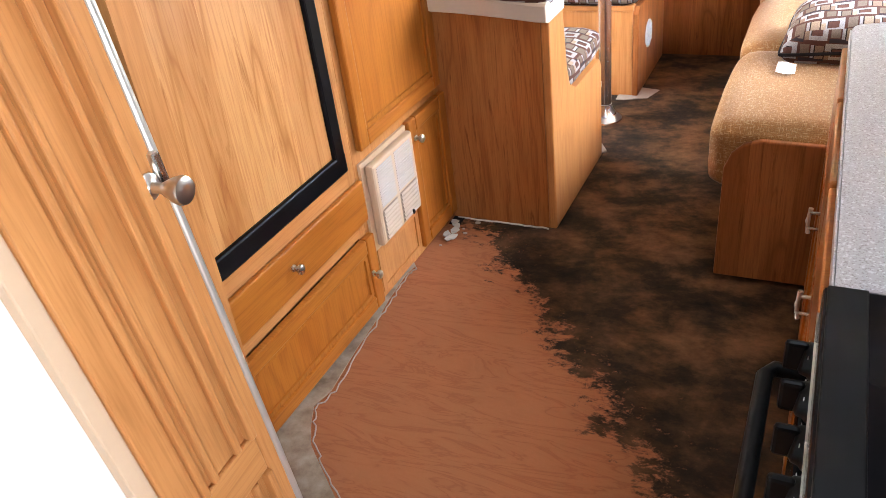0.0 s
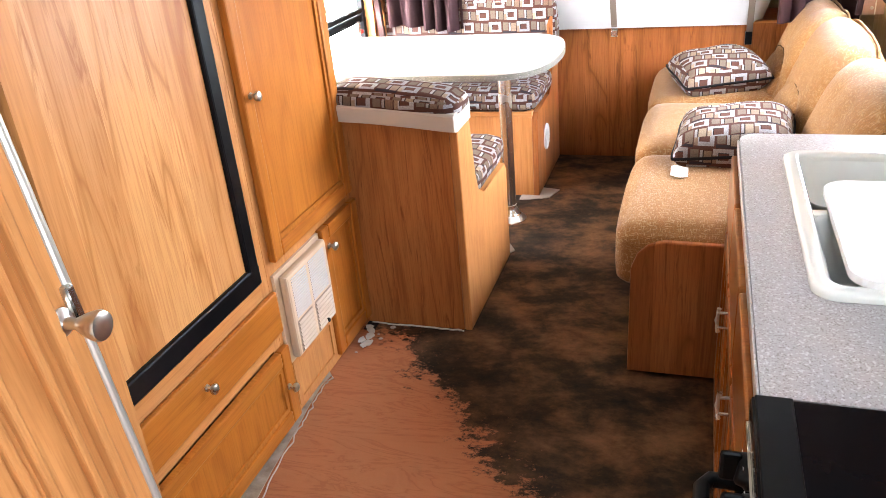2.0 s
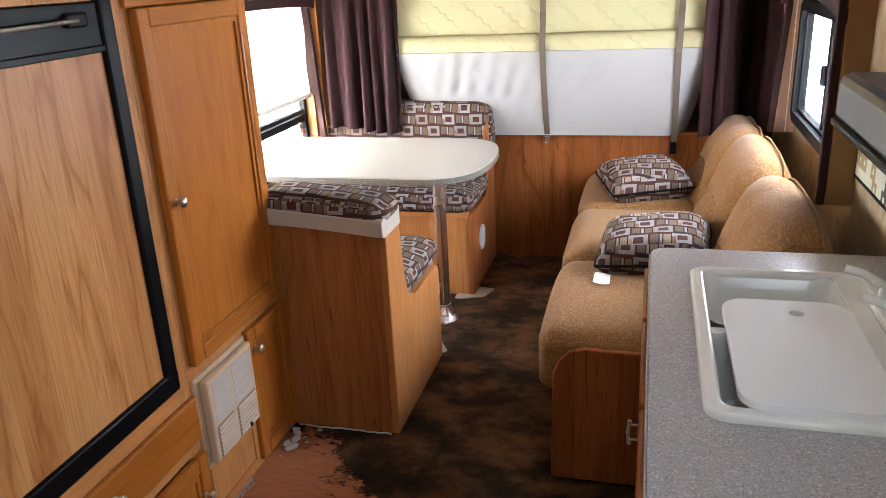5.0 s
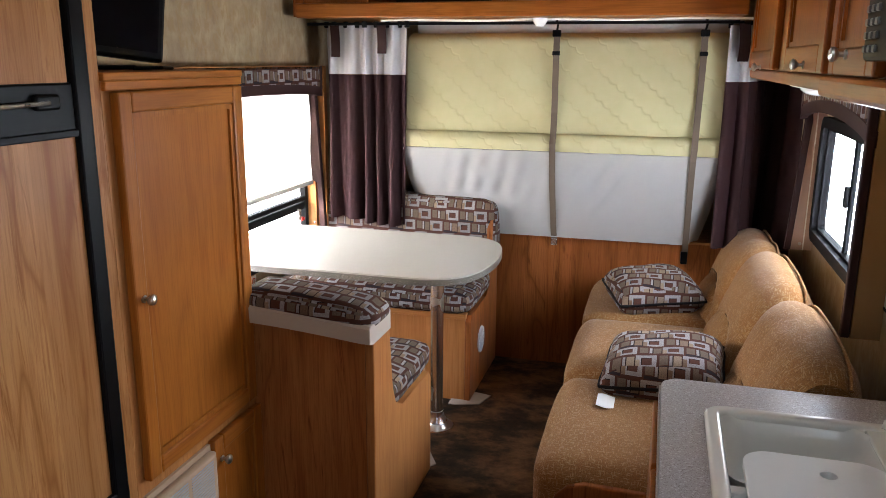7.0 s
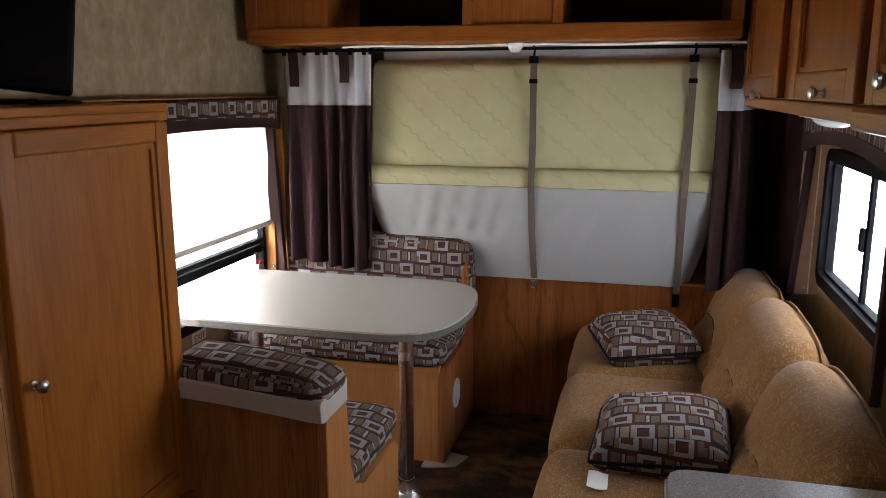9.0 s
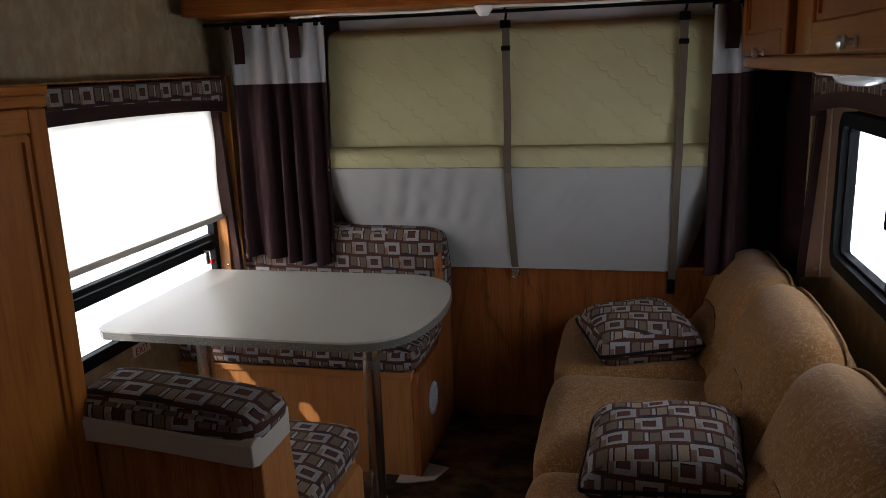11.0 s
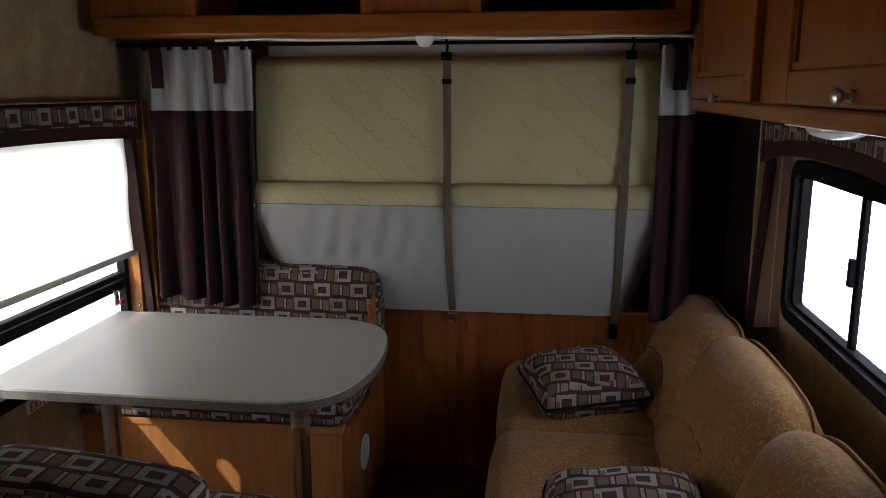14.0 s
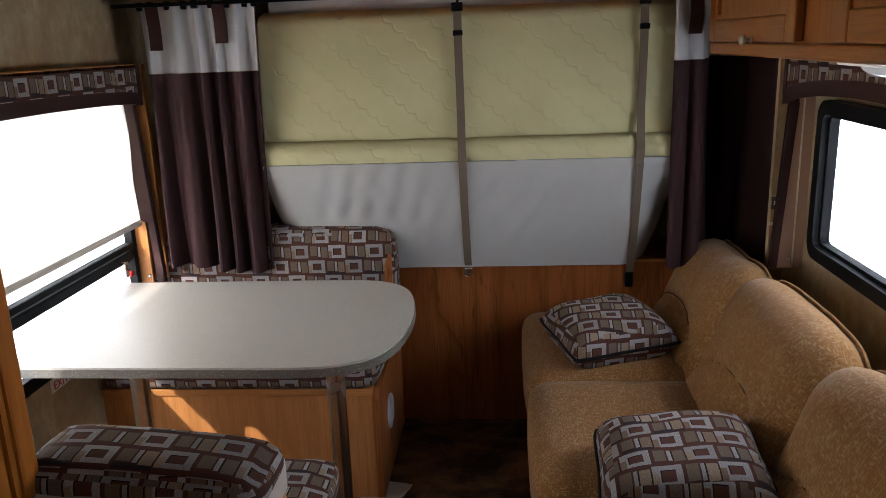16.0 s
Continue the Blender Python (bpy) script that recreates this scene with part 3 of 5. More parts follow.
single("wall_entry", bm, WALL, (XR, YB, 0), "tan wall round the open entry doorway", "wall", "structure")
single("wall_south", box(XL - 0.05, XR + 0.05, YB - 0.05, YB, 0, TOP), WALL, (0, YB, 0), "plain tan rear wall", "wall", "structure")
single("wall_north", box(XL - 0.05, XR + 0.05, YF + 0.35, YF + 0.355, 0, TOP), WALL, (0, YF + 0.35, 0), "plain wall behind the folded bunk", "wall", "structure")

# end panel below the bunk
endp = thing("wall_panel", (0.7, YF - 0.02, 0), "brown wood grain panel below the folded bunk", "wall panel", kind="structure")
part("panel", box(XL, XR, YF - 0.02, YF, 0.0, 0.785), BROWN, endp)
part("ledge", box(XL, XR, YF - 0.035, YF + 0.33, 0.785, 0.80, 0.004), FRAME_H, endp, "light wood edge strip")

# torn vinyl left along the cabinets
pts = [(0.30, 0.95), (0.34, 1.20), (0.22, 1.30), (0.15, 1.36), (0.105, 1.43), (0.07, 1.50), (0.085, 1.58), (0.06, 1.78), (0.045, 1.98), (0.03, 2.10), (0.02, 2.24), (0.03, 2.30), (0.0, 2.32), (0.0, 0.95)]
single("vinyl_remnant", prism([(x - 0.012 if 0 < i < 12 else x, y) for i, (x, y) in enumerate(pts)], "z", 0.0, 0.004), OLDVINYL, (0.1, 1.5, 0), "strip of old stone-look vinyl left by the cabinets", "flooring", "structure")
random.seed(4)
edge = [(x + random.uniform(-0.008, 0.008), y, 0.004) for (xa, ya), (xb, yb) in zip(pts[:12], pts[1:12]) for x, y in [(xa + (xb - xa) * k / 6, ya + (yb - ya) * k / 6) for k in range(6)]]
single("torn_edge", bar(edge, 0.0026, 5), STONEDUST, (0.1, 1.5, 0), "white torn backing along the old vinyl edge", "flooring", "structure")
for k, (cx, cy) in enumerate(((0.09, 2.60), (0.06, 2.53), (0.13, 2.66), (0.05, 2.46), (0.11, 2.57))):
    bm = bmesh.new()
    bmesh.ops.create_icosphere(bm, subdivisions=2, radius=0.0045 + 0.002 * (k % 3))
    for v in bm.verts:
        v.co = Vector((cx, cy, 0.004)) + Vector((v.co.x * 1.5, v.co.y * 1.3, abs(v.co.z) * 0.4)) * (1 + 0.5 * noise.noise(v.co * 90))
    single("plaster_crumb", bm, STONEDUST, (cx, cy, 0), "white crumb of torn backing on the floor", "debris")
random.seed(11)
for k in range(9):
    cx, cy, a = 0.035 + 0.05 * random.random(), 2.50 + 0.14 * random.random(), random.uniform(0, 6.28)
    flake = [(cx + (0.010 + 0.012 * random.random()) * math.cos(a + j * 1.05), cy + (0.012 + 0.016 * random.random()) * math.sin(a + j * 1.05)) for j in range(6)]
    z = 0.0045 + 0.0012 * k
    single("torn_flake", prism(flake, "z", z - 0.0045, z, 0.0), FLAKE, (cx, cy, 0), "white torn flake of old floor backing", "debris")
# black strip laid on the floor as the shade of a corner gap
single("gap_strip", box(0.012, 0.06, 2.63, 2.695, 0.0, 0.003), PIPING, (0.03, 2.66, 0), "flat black strip for the shade of a gap at the cabinet corner", "flooring", "structure")
random.seed(12)
single("torn_line", bar([(0.03 + 0.4 * j / 16, 2.688 + random.uniform(-0.004, 0.004), 0.003) for j in range(17)], 0.0035, 5), FLAKE, (0.2, 2.69, 0), "thin white torn backing along the bench foot", "flooring", "structure")
for q in (((0.43, 3.36), (0.475, 3.43), (0.40, 3.56)), ((0.40, 4.06), (0.52, 4.10), (0.56, 4.22), (0.47, 4.24))):
    c = [(0.36, q[0][1])] + list(q) + [(0.36, q[-1][1])]
    single("vinyl_scrap", prism(c, "z", 0.0, 0.004), STONEDUST, (q[0][0], q[0][1], 0), "pale scrap of old vinyl beside the bench", "flooring", "structure")

# ---- refrigerator column ----
fr = thing("refrigerator_cabinet", (0, 1.66, 0), "oak cabinet column that holds the refrigerator", "cabinet")
part("side_panel", box(XL, 0.0, 1.99, 2.035, 0, TOP), PALE, fr)
part("side_panel", box(XL, 0.0, 1.08, 1.115, 0, TOP), PALE, fr)
part("face_frame", box(-0.02, 0.0, 1.115, 1.99, 0.505, 0.565), FRAME_H, fr)
part("face_frame", box(-0.02, 0.0, 1.115, 1.99, 0.0, 0.03), FRAME_H, fr)
part("face_frame", box(-0.02, 0.0, 1.115, 1.99, 0.31, 0.355), FRAME_H, fr)
part("body", box(XL, -0.02, 1.115, 1.99, 0.0, 0.56), PALE, fr)
dr = part("drawer", box(0.0, 0.02, 1.14, 2.045, 0.357, 0.508, 0.007), OAK_H, fr)
knob(dr, (0.02, 1.61, 0.44), (1, 0, 0))
panel_door(fr, 0.0, 1, 1.14, 2.045, 0.02, 0.307, OAK, OAK_H, knob_at=(1.995, 0.17))

fridge = thing("refrigerator", (0, 1.66, 0.565), "refrigerator with oak laminate doors in a black frame", "refrigerator")
part("case", box(-0.6, -0.03, 1.125, 1.985, 0.57, 2.26), BLACK, fridge)
part("lower_door", box(-0.03, 0.0, 1.165, 1.935, 0.63, 1.59), PALE, fridge, "light oak laminate door panel")
part("upper_door", box(-0.03, 0.0, 1.165, 1.925, 1.715, 2.24), PALE, fridge, "light oak laminate door panel")
for nm, b in (("bottom_frame", (1.118, 1.99, 0.567, 0.635)), ("side_frame", (1.932, 1.988, 0.62, 2.25)), ("side_frame", (1.118, 1.168, 0.62, 2.25)), ("top_frame", (1.118, 1.99, 2.238, 2.27))):
    part(nm, box(-0.03, 0.014, *b, 0.007), BLACK, fridge)
grip = part("handle_panel", box(-0.03, 0.006, 1.165, 1.935, 1.59, 1.715, 0.006), BLACK, fridge, "black recessed handle panel")
part("trim", box(0.004, 0.012, 1.165, 1.935, 1.588, 1.606, 0.003), BLACK, grip)
part("latch_bar", bar([(0.02, 1.20, 1.665), (0.02, 1.60, 1.667), (0.02, 1.84, 1.672)], 0.0055), STEEL, grip, "thin steel latch bar")
part("latch", box(0.006, 0.022, 1.80, 1.875, 1.655, 1.69, 0.006), BLACK, grip)

# ---- wardrobe ----
wd = thing("wardrobe", (-0.3, 2.36, 0), "honey oak wardrobe cabinet beside the refrigerator", "wardrobe")
part("body", box(XL, 0.0, 2.037, 2.70, 0.0, 1.715), FRAME, wd)
part("top", box(XL, 0.012, 2.037, 2.712, 1.715, 1.737, 0.004), OAK_H, wd)
part("crown", box(0.0, 0.015, 2.037, 2.70, 1.69, 1.716, 0.004), OAK_H, wd)
panel_door(wd, 0.002, 1, 2.062, 2.675, 0.60, 1.688, OAK, OAK_H, knob_at=(2.095, 1.135))
panel_door(wd, 0.002, 1, 2.385, 2.698, 0.035, 0.565, OAK, OAK_H, knob_at=(2.42, 0.49), name="lower_door")
part("recess_panel", box(0.001, 0.006, 2.10, 2.36, 0.05, 0.19), FRAME, wd)
part("recess_frame", ring_frame("x", 0.0, 0.012, 2.07, 2.385, 0.03, 0.215, 0.025, 0.01), FRAME, wd)
fn = thing("furnace_grille", (0, 2.22, 0.2), "beige plastic furnace grille with louvres", "furnace vent")
part("cover", prism([(2.055, 0.215), (2.385, 0.215), (2.385, 0.555), (2.055, 0.555)], "x", 0.001, 0.012, 0.0, prism([(2.075, 0.235), (2.372, 0.235), (2.372, 0.54), (2.075, 0.54)], "x", 0.012, 0.045, 0.010)), BEIGE, fn)
for j in range(16):
    for a, b in ((2.10, 2.205), (2.225, 2.345)):
        z = 0.375 + j * 0.0095
        part("louvre", prism([(0.044, z), (0.0465, z + 0.001), (0.0465, z + 0.005), (0.044, z + 0.006)], "y", a, b), GREY, fn)
for a, b in ((2.095, 2.205), (2.225, 2.355)):
    part("slot", box(0.040, 0.0455, a, b, 0.245, 0.365), SLOT, fn, "tan slotted opening")
for j in range(7):
    for a, b in ((2.10, 2.20), (2.23, 2.35)):
        z = 0.25 + j * 0.0165
        part("louvre", prism([(0.0445, z), (0.052, z + 0.001), (0.048, z + 0.0095), (0.0445, z + 0.0095)], "y", a, b), VENTWHITE, fn)
part("dial", lathe((0.045, 2.295, 0.252), (1, 0, 0), [(0, 0.009), (0.006, 0.009), (0.009, 0.006)], 12), BLACK, fn)

tv = thing("television", (-0.35, 2.40, 1.737), "black flat television on the wardrobe top", "television")
tvm = pose(-0.36, 2.42, 1.915, 0, 7, 62)
tvf = pose(-0.36, 2.42, 1.9, 0, 0, 62)


def turned(bm, m):
    bmesh.ops.transform(bm, matrix=m, verts=bm.verts)
    return bm


part("casing", turned(box(-0.26, 0.26, -0.035, 0.03, -0.13, 0.26, 0.012), tvm), BLACK, tv)
part("screen", turned(box(-0.235, 0.235, -0.039, -0.035, -0.10, 0.235), tvm), ENAMEL, tv)
part("foot", turned(box(-0.13, 0.13, -0.08, 0.09, -0.163, -0.150, 0.005), tvf), BLACK, tv)
part("neck", turned(box(-0.04, 0.04, -0.01, 0.03, -0.152, -0.10, 0.004), tvf), BLACK, tv)
part("cable", bar([(-0.16, 2.12, 1.86), (-0.13, 2.16, 1.93), (-0.12, 2.19, 2.0), (-0.14, 2.22, 2.1)], 0.006), GREY, tv, "grey cable")
single("power_cord", bar([(-0.25, 2.50, 1.742), (-0.18, 2.56, 1.742), (-0.12, 2.52, 1.742), (-0.1, 2.44, 1.745), (-0.14, 2.36, 1.742)], 0.005), BLACK, (-0.2, 2.5, 1.737), "black power cord on the wardrobe top", "cord")

# ---- bathroom partition and door ----
bd = thing("bathroom_door", (0.36, 0.8, 0.02), "oak panelled bathroom door with metal edge strip", "door")
part("slab", box(0.335, 0.362, 0.665, 0.945, 0.03, 2.0), FRAME, bd)
part("edge_strip", bar([(0.370, 0.950, 0.02), (0.370, 0.950, 2.0)], 0.0095, 14, box(0.332, 0.370, 0.944, 0.951, 0.02, 2.0)), ALU, bd, "bright aluminium edge strip")
for a, b, h in ((0.668, 0.735, 0.376), (0.905, 0.944, 0.374)):
    part("stile", box(0.36, h, a, b, 0.03, 2.0, 0.005), FRAME, bd)
for a, b, h in ((0.735, 0.752, 0.386), (0.885, 0.905, 0.386), (0.772, 0.788, 0.379), (0.845, 0.862, 0.379)):
    for z0, z1 in ((0.50, 1.9), (0.12, 0.39)):
        part("moulding", box(0.36, h, a, b, z0, z1, 0.005), FRAME, bd)
for z0, z1 in ((0.03, 0.12), (0.39, 0.50), (1.9, 2.0)):
    part("rail", box(0.36, 0.374, 0.735, 0.905, z0, z1, 0.005), FRAME_H, bd)
kn = part("door_knob", lathe((0.374, 0.912, 1.105), (1, 0.05, 0), [(0, 0.024), (0.004, 0.024), (0.009, 0.018), (0.012, 0.010), (0.030, 0.0095), (0.039, 0.014), (0.055, 0.021), (0.069, 0.025), (0.076, 0.023), (0.080, 0.013), (0.079, 0.004)], 24), STEEL, bd, "flared brushed nickel door knob", True)
part("latch_plate", box(0.368, 0.385, 0.932, 0.953, 1.085, 1.155, 0.006), STEEL, bd)
single("bathroom_wall", box(0.27, 0.322, YB, 0.90, 0.0, TOP), FIBRE, (0.33, 0, 0), "white fibreglass bathroom wall beside the door", "wall", "structure")
part("hinge_stile", box(0.335, 0.366, 0.632, 0.668, 0.03, 2.0, 0.004), BEIGE, bd, "tan edge band")
bd.location.y += K * 0.10
bd.rotation_euler.x = radians(5)
single("bathroom_side", box(XL, 0.30, 1.02, 1.075, 0.0, TOP), FRAME, (-0.2, 1.24, 0), "oak partition between bathroom and refrigerator", "wall", "structure")

# ---- dinette ----
def bench(y_back, y_front, label, kick):
    """A bench with its back at y_back and its seat's front at y_front."""
    s = 1 if y_front > y_back else -1
    def Y(d):
        return y_back + s * d
    deep = abs(y_front - y_back)
    th = thing("dinette_bench", (0.2, y_back, 0), label, "bench", "benches of the dinette")
    prof = [(Y(0), 0), (Y(deep), 0), (Y(deep), 0.44), (Y(deep - 0.03), 0.475), (Y(0.30), 0.478), (Y(0.22), 0.52), (Y(0.185), 0.60), (Y(0.165), 0.80), (Y(0.155), 0.885), (Y(0.12), 0.925), (Y(0.03), 0.93), (Y(0), 0.90)]
    part("end_panel", prism(prof, "x", 0.43, 0.462, 0.006), FRAME if kick else BROWN, th)
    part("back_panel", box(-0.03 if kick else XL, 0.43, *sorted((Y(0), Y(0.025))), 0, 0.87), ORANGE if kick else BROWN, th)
    part("front_panel", box(XL, 0.43, *sorted((Y(deep - 0.03), Y(deep - 0.005))), 0, 0.47), FRAME, th)
    part("front_rail", box(XL, 0.435, *sorted((Y(deep - 0.045), Y(deep + 0.008))), 0.455, 0.485, 0.004), FRAME_H, th)
    part("seat_cushion", soft_box(XL + 0.01, 0.452, *sorted((Y(0.15), Y(deep + 0.03))), 0.487, 0.600, 0.04, 0.012, 16, y_back), BLOCKS, th, "brown block patterned seat cushion", True)

    def droop(bm):
        if kick:
            bmesh.ops.subdivide_edges(bm, edges=[e for e in bm.edges if abs(e.verts[0].co.x - e.verts[1].co.x) > 0.3], cuts=12)
            for v in bm.verts:
                v.co.z -= 0.036 * max(0.0, min(1.0, (v.co.x + 0.02) / 0.46)) ** 1.5
        return bm
    part("back_cushion", droop(soft_box((-0.03 if kick else XL) + 0.005, 0.468, *sorted((Y(-0.045 if kick else -0.02), Y(0.165))), 0.60 if not kick else 0.915, 1.0, 0.045, 0.010, 16, y_back)), BLOCKS, th, "brown block patterned back cushion", True)
    if kick:
        part("vinyl_band", droop(prism([(Y(-0.056), 0.888), (Y(-0.03), 0.878), (Y(0.15), 0.878), (Y(0.15), 0.95), (Y(-0.05), 0.95), (Y(-0.060), 0.942)], "x", -0.02, 0.472, 0.004)), VINYL, th, "taupe vinyl band below the cushion")
    return th


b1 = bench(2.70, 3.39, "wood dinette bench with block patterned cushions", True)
b2 = bench(4.785, 4.12, "dinette bench with block patterned cushions against the bunk", False)
vent = thing("floor_vent", (0.462, 4.36, 0.2), "round grey vent on the bench end panel", "vent")
part("ring", lathe((0.462, 4.36, 0.27), (1, 0, 0), [(0, 0.075), (0.006, 0.073), (0.008, 0.06), (0.004, 0.055)], 28), GREY, vent)
for k in range(5):
    part("slat", box(0.464, 0.472, 4.31 + 0.0, 4.41, 0.225 + k * 0.02, 0.232 + k * 0.02), GREY, vent)

tb = thing("dinette_table", (0.0, 3.95, 0), "speckled grey laminate dinette table on two chrome posts", "table")
corner = [(0.30, 3.50), (0.42, 3.512), (0.52, 3.56), (0.585, 3.65), (0.62, 3.79), (0.632, 3.95), (0.62, 4.11), (0.585, 4.25), (0.52, 4.34), (0.42, 4.388), (0.30, 4.40)]
tp = [(-0.615, 3.56), (-0.585, 3.525), (-0.56, 3.508)] + [tuple(smooth_at(corner, i / 50)) for i in range(51)] + [(-0.62, 4.40)]
part("tabletop", prism([(x - math.copysign(0.003, x), y - math.copysign(0.003, y - 3.95)) for x, y in tp], "z", 0.835, 0.842), TABLE, tb)
part("edge_band", prism(tp, "z", 0.808, 0.835), EDGE, tb, "dark worn table edge")
for px in (0.37, -0.33):
    post = part("post", tube((px, 3.80, 0.03), (px, 3.80, 0.79), 0.032, seg=28), CHROME, tb, "scratched chrome tube", True)
    part("flange", lathe((px, 3.80, 0.0), (0, 0, 1), [(0, 0.085), (0.008, 0.083), (0.03, 0.055), (0.06, 0.038), (0.085, 0.034), (0.088, 0.029)], 28), CHROME, post, "", True)
    part("socket", lathe((px, 3.80, 0.76), (0, 0, 1), [(0, 0.033), (0.02, 0.036), (0.04, 0.06), (0.048, 0.075)], 24), CHROME, post, "", True)

# ---- dinette window, shade and valance ----
w1 = thing("window_1", (XL, 4.03, 0.7), "black framed dinette window below a roller shade", "window", kind="structure")
part("frame", ring_frame("x", XL - 0.045, XL + 0.02, WLY[0] - 0.02, WLY[1] + 0.02, WLZ[0] - 0.02, WLZ[1] + 0.02, 0.05, 0.05), RUBBER, w1)
part("mullion", box(XL - 0.03, XL + 0.012, WLY[0] + 0.03, WLY[1] - 0.03, 0.912, 0.955, 0.006), RUBBER, w1)
part("mullion", box(XL - 0.03, XL + 0.02, WLY[0] + 0.03, WLY[1] - 0.03, 0.964, 0.992, 0.006), RUBBER, w1)
for z0, z1 in ((0.73, 0.925), (0.985, 1.57)):
    pn = part("pane", box(XL - 0.012, XL - 0.008, WLY[0] + 0.03, WLY[1] - 0.03, z0, z1), GLASS, w1)
    pn.visible_shadow = False
lt = part("latch", box(XL, XL + 0.03, 4.40, 4.43, 0.86, 0.93, 0.006), STEEL, w1, "small metal window latch")
part("lever", box(XL, XL + 0.02, 4.46, 4.49, 0.85, 0.87, 0.004), RED, lt, "red release lever")

shade = thing("roller_shade", (-0.57, 3.92, 1.09), "white roller shade drawn two thirds down", "window shade")
part("cloth", surface(lambda u, v: (-0.61 + 0.004 * math.sin(9 * v + 2 * u), 2.93 + 1.605 * u, 1.085 + 0.54 * v), 30, 12, 0.002), SHADE, shade, "", True)
part("hem_bar", box(-0.624, -0.598, 2.93, 4.537, 1.058, 1.086, 0.008), HEM, shade, "pale plastic hem bar")


def valance(name, x_wall, x_front, y0, y1, z0, z1, fab, label, arch=0.035, inside=SIDEFAB, lean=0.0, near=None):
    s = 1 if x_front > x_wall else -1
    th = thing(name, (x_wall, (y0 + y1) / 2, z0), label, "window valance")
    xs = sorted((x_wall, x_front))
    part("top_board", box(*xs, y0, y1, z1 - 0.012, z1), FRAME, th)
    n = 18
    low = [(y0 + (y1 - y0) * i / n, z1 - 0.165 + arch * math.sin(math.pi * i / n) ** 0.6) for i in range(n + 1)]
    part("fascia", prism([(y0, z1), *[(a, b + 0.045) for a, b in low], (y1, z1)], "x", *sorted((x_front, x_front - s * 0.018)), 0.003), fab, th, "block patterned fabric fascia")
    part("arch_trim", prism([*[(a, b + 0.047) for a, b in low], *[(a, b - 0.002) for a, b in low[::-1]]], "x", *sorted((x_front + s * 0.003, x_front - s * 0.022))), PURPLE, th, "dark plum piping along the arch")
    for ya, yb in ((y0, y0 + 0.02), (y1 - 0.02, y1)):
        slant = lean if ya > y0 else 0.0
        if near and slant:
            lining = prism([(x_wall, z0), (x_front - s * 0.012, z0), (x_front - s * (0.012 + slant), z1 - 0.17), (x_front - s * 0.03, z1 - 0.12), (x_front - s * 0.03, z1 - 0.014), (x_wall, z1 - 0.014)], "y", ya, yb)
        else:
            lining = box(*sorted((x_wall, x_front - s * (0.02 + 0.6 * slant))), ya, yb, z0, z1 - 0.014)
        lg = part("side_board", lining, inside if slant or not near else near, th)
        if near and slant:
            edging = prism([(x_front - s * 0.014, z0), (x_front + s * 0.012, z0), (x_front + s * (0.012 - slant), z1 - 0.17), (x_front + s * 0.004, z1 - 0.13), (x_front + s * 0.004, z1), (x_front - s * 0.03, z1), (x_front - s * (0.014 + slant), z1 - 0.17)], "y", ya - 0.006, yb + 0.006, 0.004)
            part("seam_strip", prism([(x_wall - s * -0.035, z0), (x_wall - s * -0.040, z0), (x_wall - s * -0.040, z1 - 0.12), (x_wall - s * -0.035, z1 - 0.12)], "y", ya - 0.003, ya), FIBRE, lg, "pale lining seam")
        elif slant:
            edging = prism([(x_front - s * 0.080, z0 + 0.29), (x_front - s * 0.030, z0 + 0.27), (x_front - s * 0.025, z0), (x_front + s * 0.010, z0), (x_front + s * (0.010 - lean), z1 - 0.17), (x_front + s * 0.004, z1 - 0.13), (x_front + s * 0.004, z1), (x_front - s * (0.050 + lean), z1)], "y", ya - 0.006, yb + 0.006, 0.004)
        else:
            edging = box(*sorted((x_front - s * 0.018, x_front + s * 0.010)), ya - 0.003, yb + 0.003, z0, z1, 0.006)
        part("side_trim", edging, PURPLE, lg, "dark plum edging")
        part("screw", lathe(((x_wall + x_front) / 2, yb if ya == y0 else ya, z0 + 0.03), (0, 1 if ya == y0 else -1, 0), [(0, 0.008), (0.003, 0.008), (0.005, 0.004)], 10), STEEL, lg)
    return th


valance("valance_dinette", XL, -0.54, 2.86, 4.56, 0.80, 1.735, BLOCKS, "fabric valance box with arched plum trim over the dinette", 0.03, FRAME, 0.045)
single("trim_post", box(XL, -0.545, 4.60, 4.64, 0.80, 1.735, 0.004), FRAME, (-0.6, 4.62, 0.8), "oak post between the dinette window and bunk", "trim", "structure")
single("trim_post", box(1.99, XR, 4.275, 4.31, 0.99, 1.69, 0.004), FRAME, (2.02, 4.29, 0.99), "oak post beside the sofa window", "trim", "structure")
valance("valance_sofa", XR, 1.955, 2.97, 4.25, 0.92, 1.69, BLOCKS, "fabric valance box with arched plum trim over the sofa", 0.06, LINING_LIT, 0.035, SIDEFAB)

# exit label under the dinette window
lb = thing("exit_label", (XL, 3.86, 0.59), "small white exit label below the window", "label")
part("plate", box(XL, XL + 0.002, 3.80, 3.92, 0.615, 0.665), PAPER, lb)
cu = bpy.data.curves.new("exit", "FONT")
cu.body, cu.size, cu.align_x, cu.extrude = "EXIT", K * 0.045, "CENTER", 0.0005
cu.materials.append(RED)
tx = new("exit_text", cu)
tx.parent = lb
tx.matrix_basis = Matrix.Translation(K * Vector((0.004, 0.0, 0.032))) @ Euler((radians(90), 0, radians(90))).to_matrix().to_4x4()

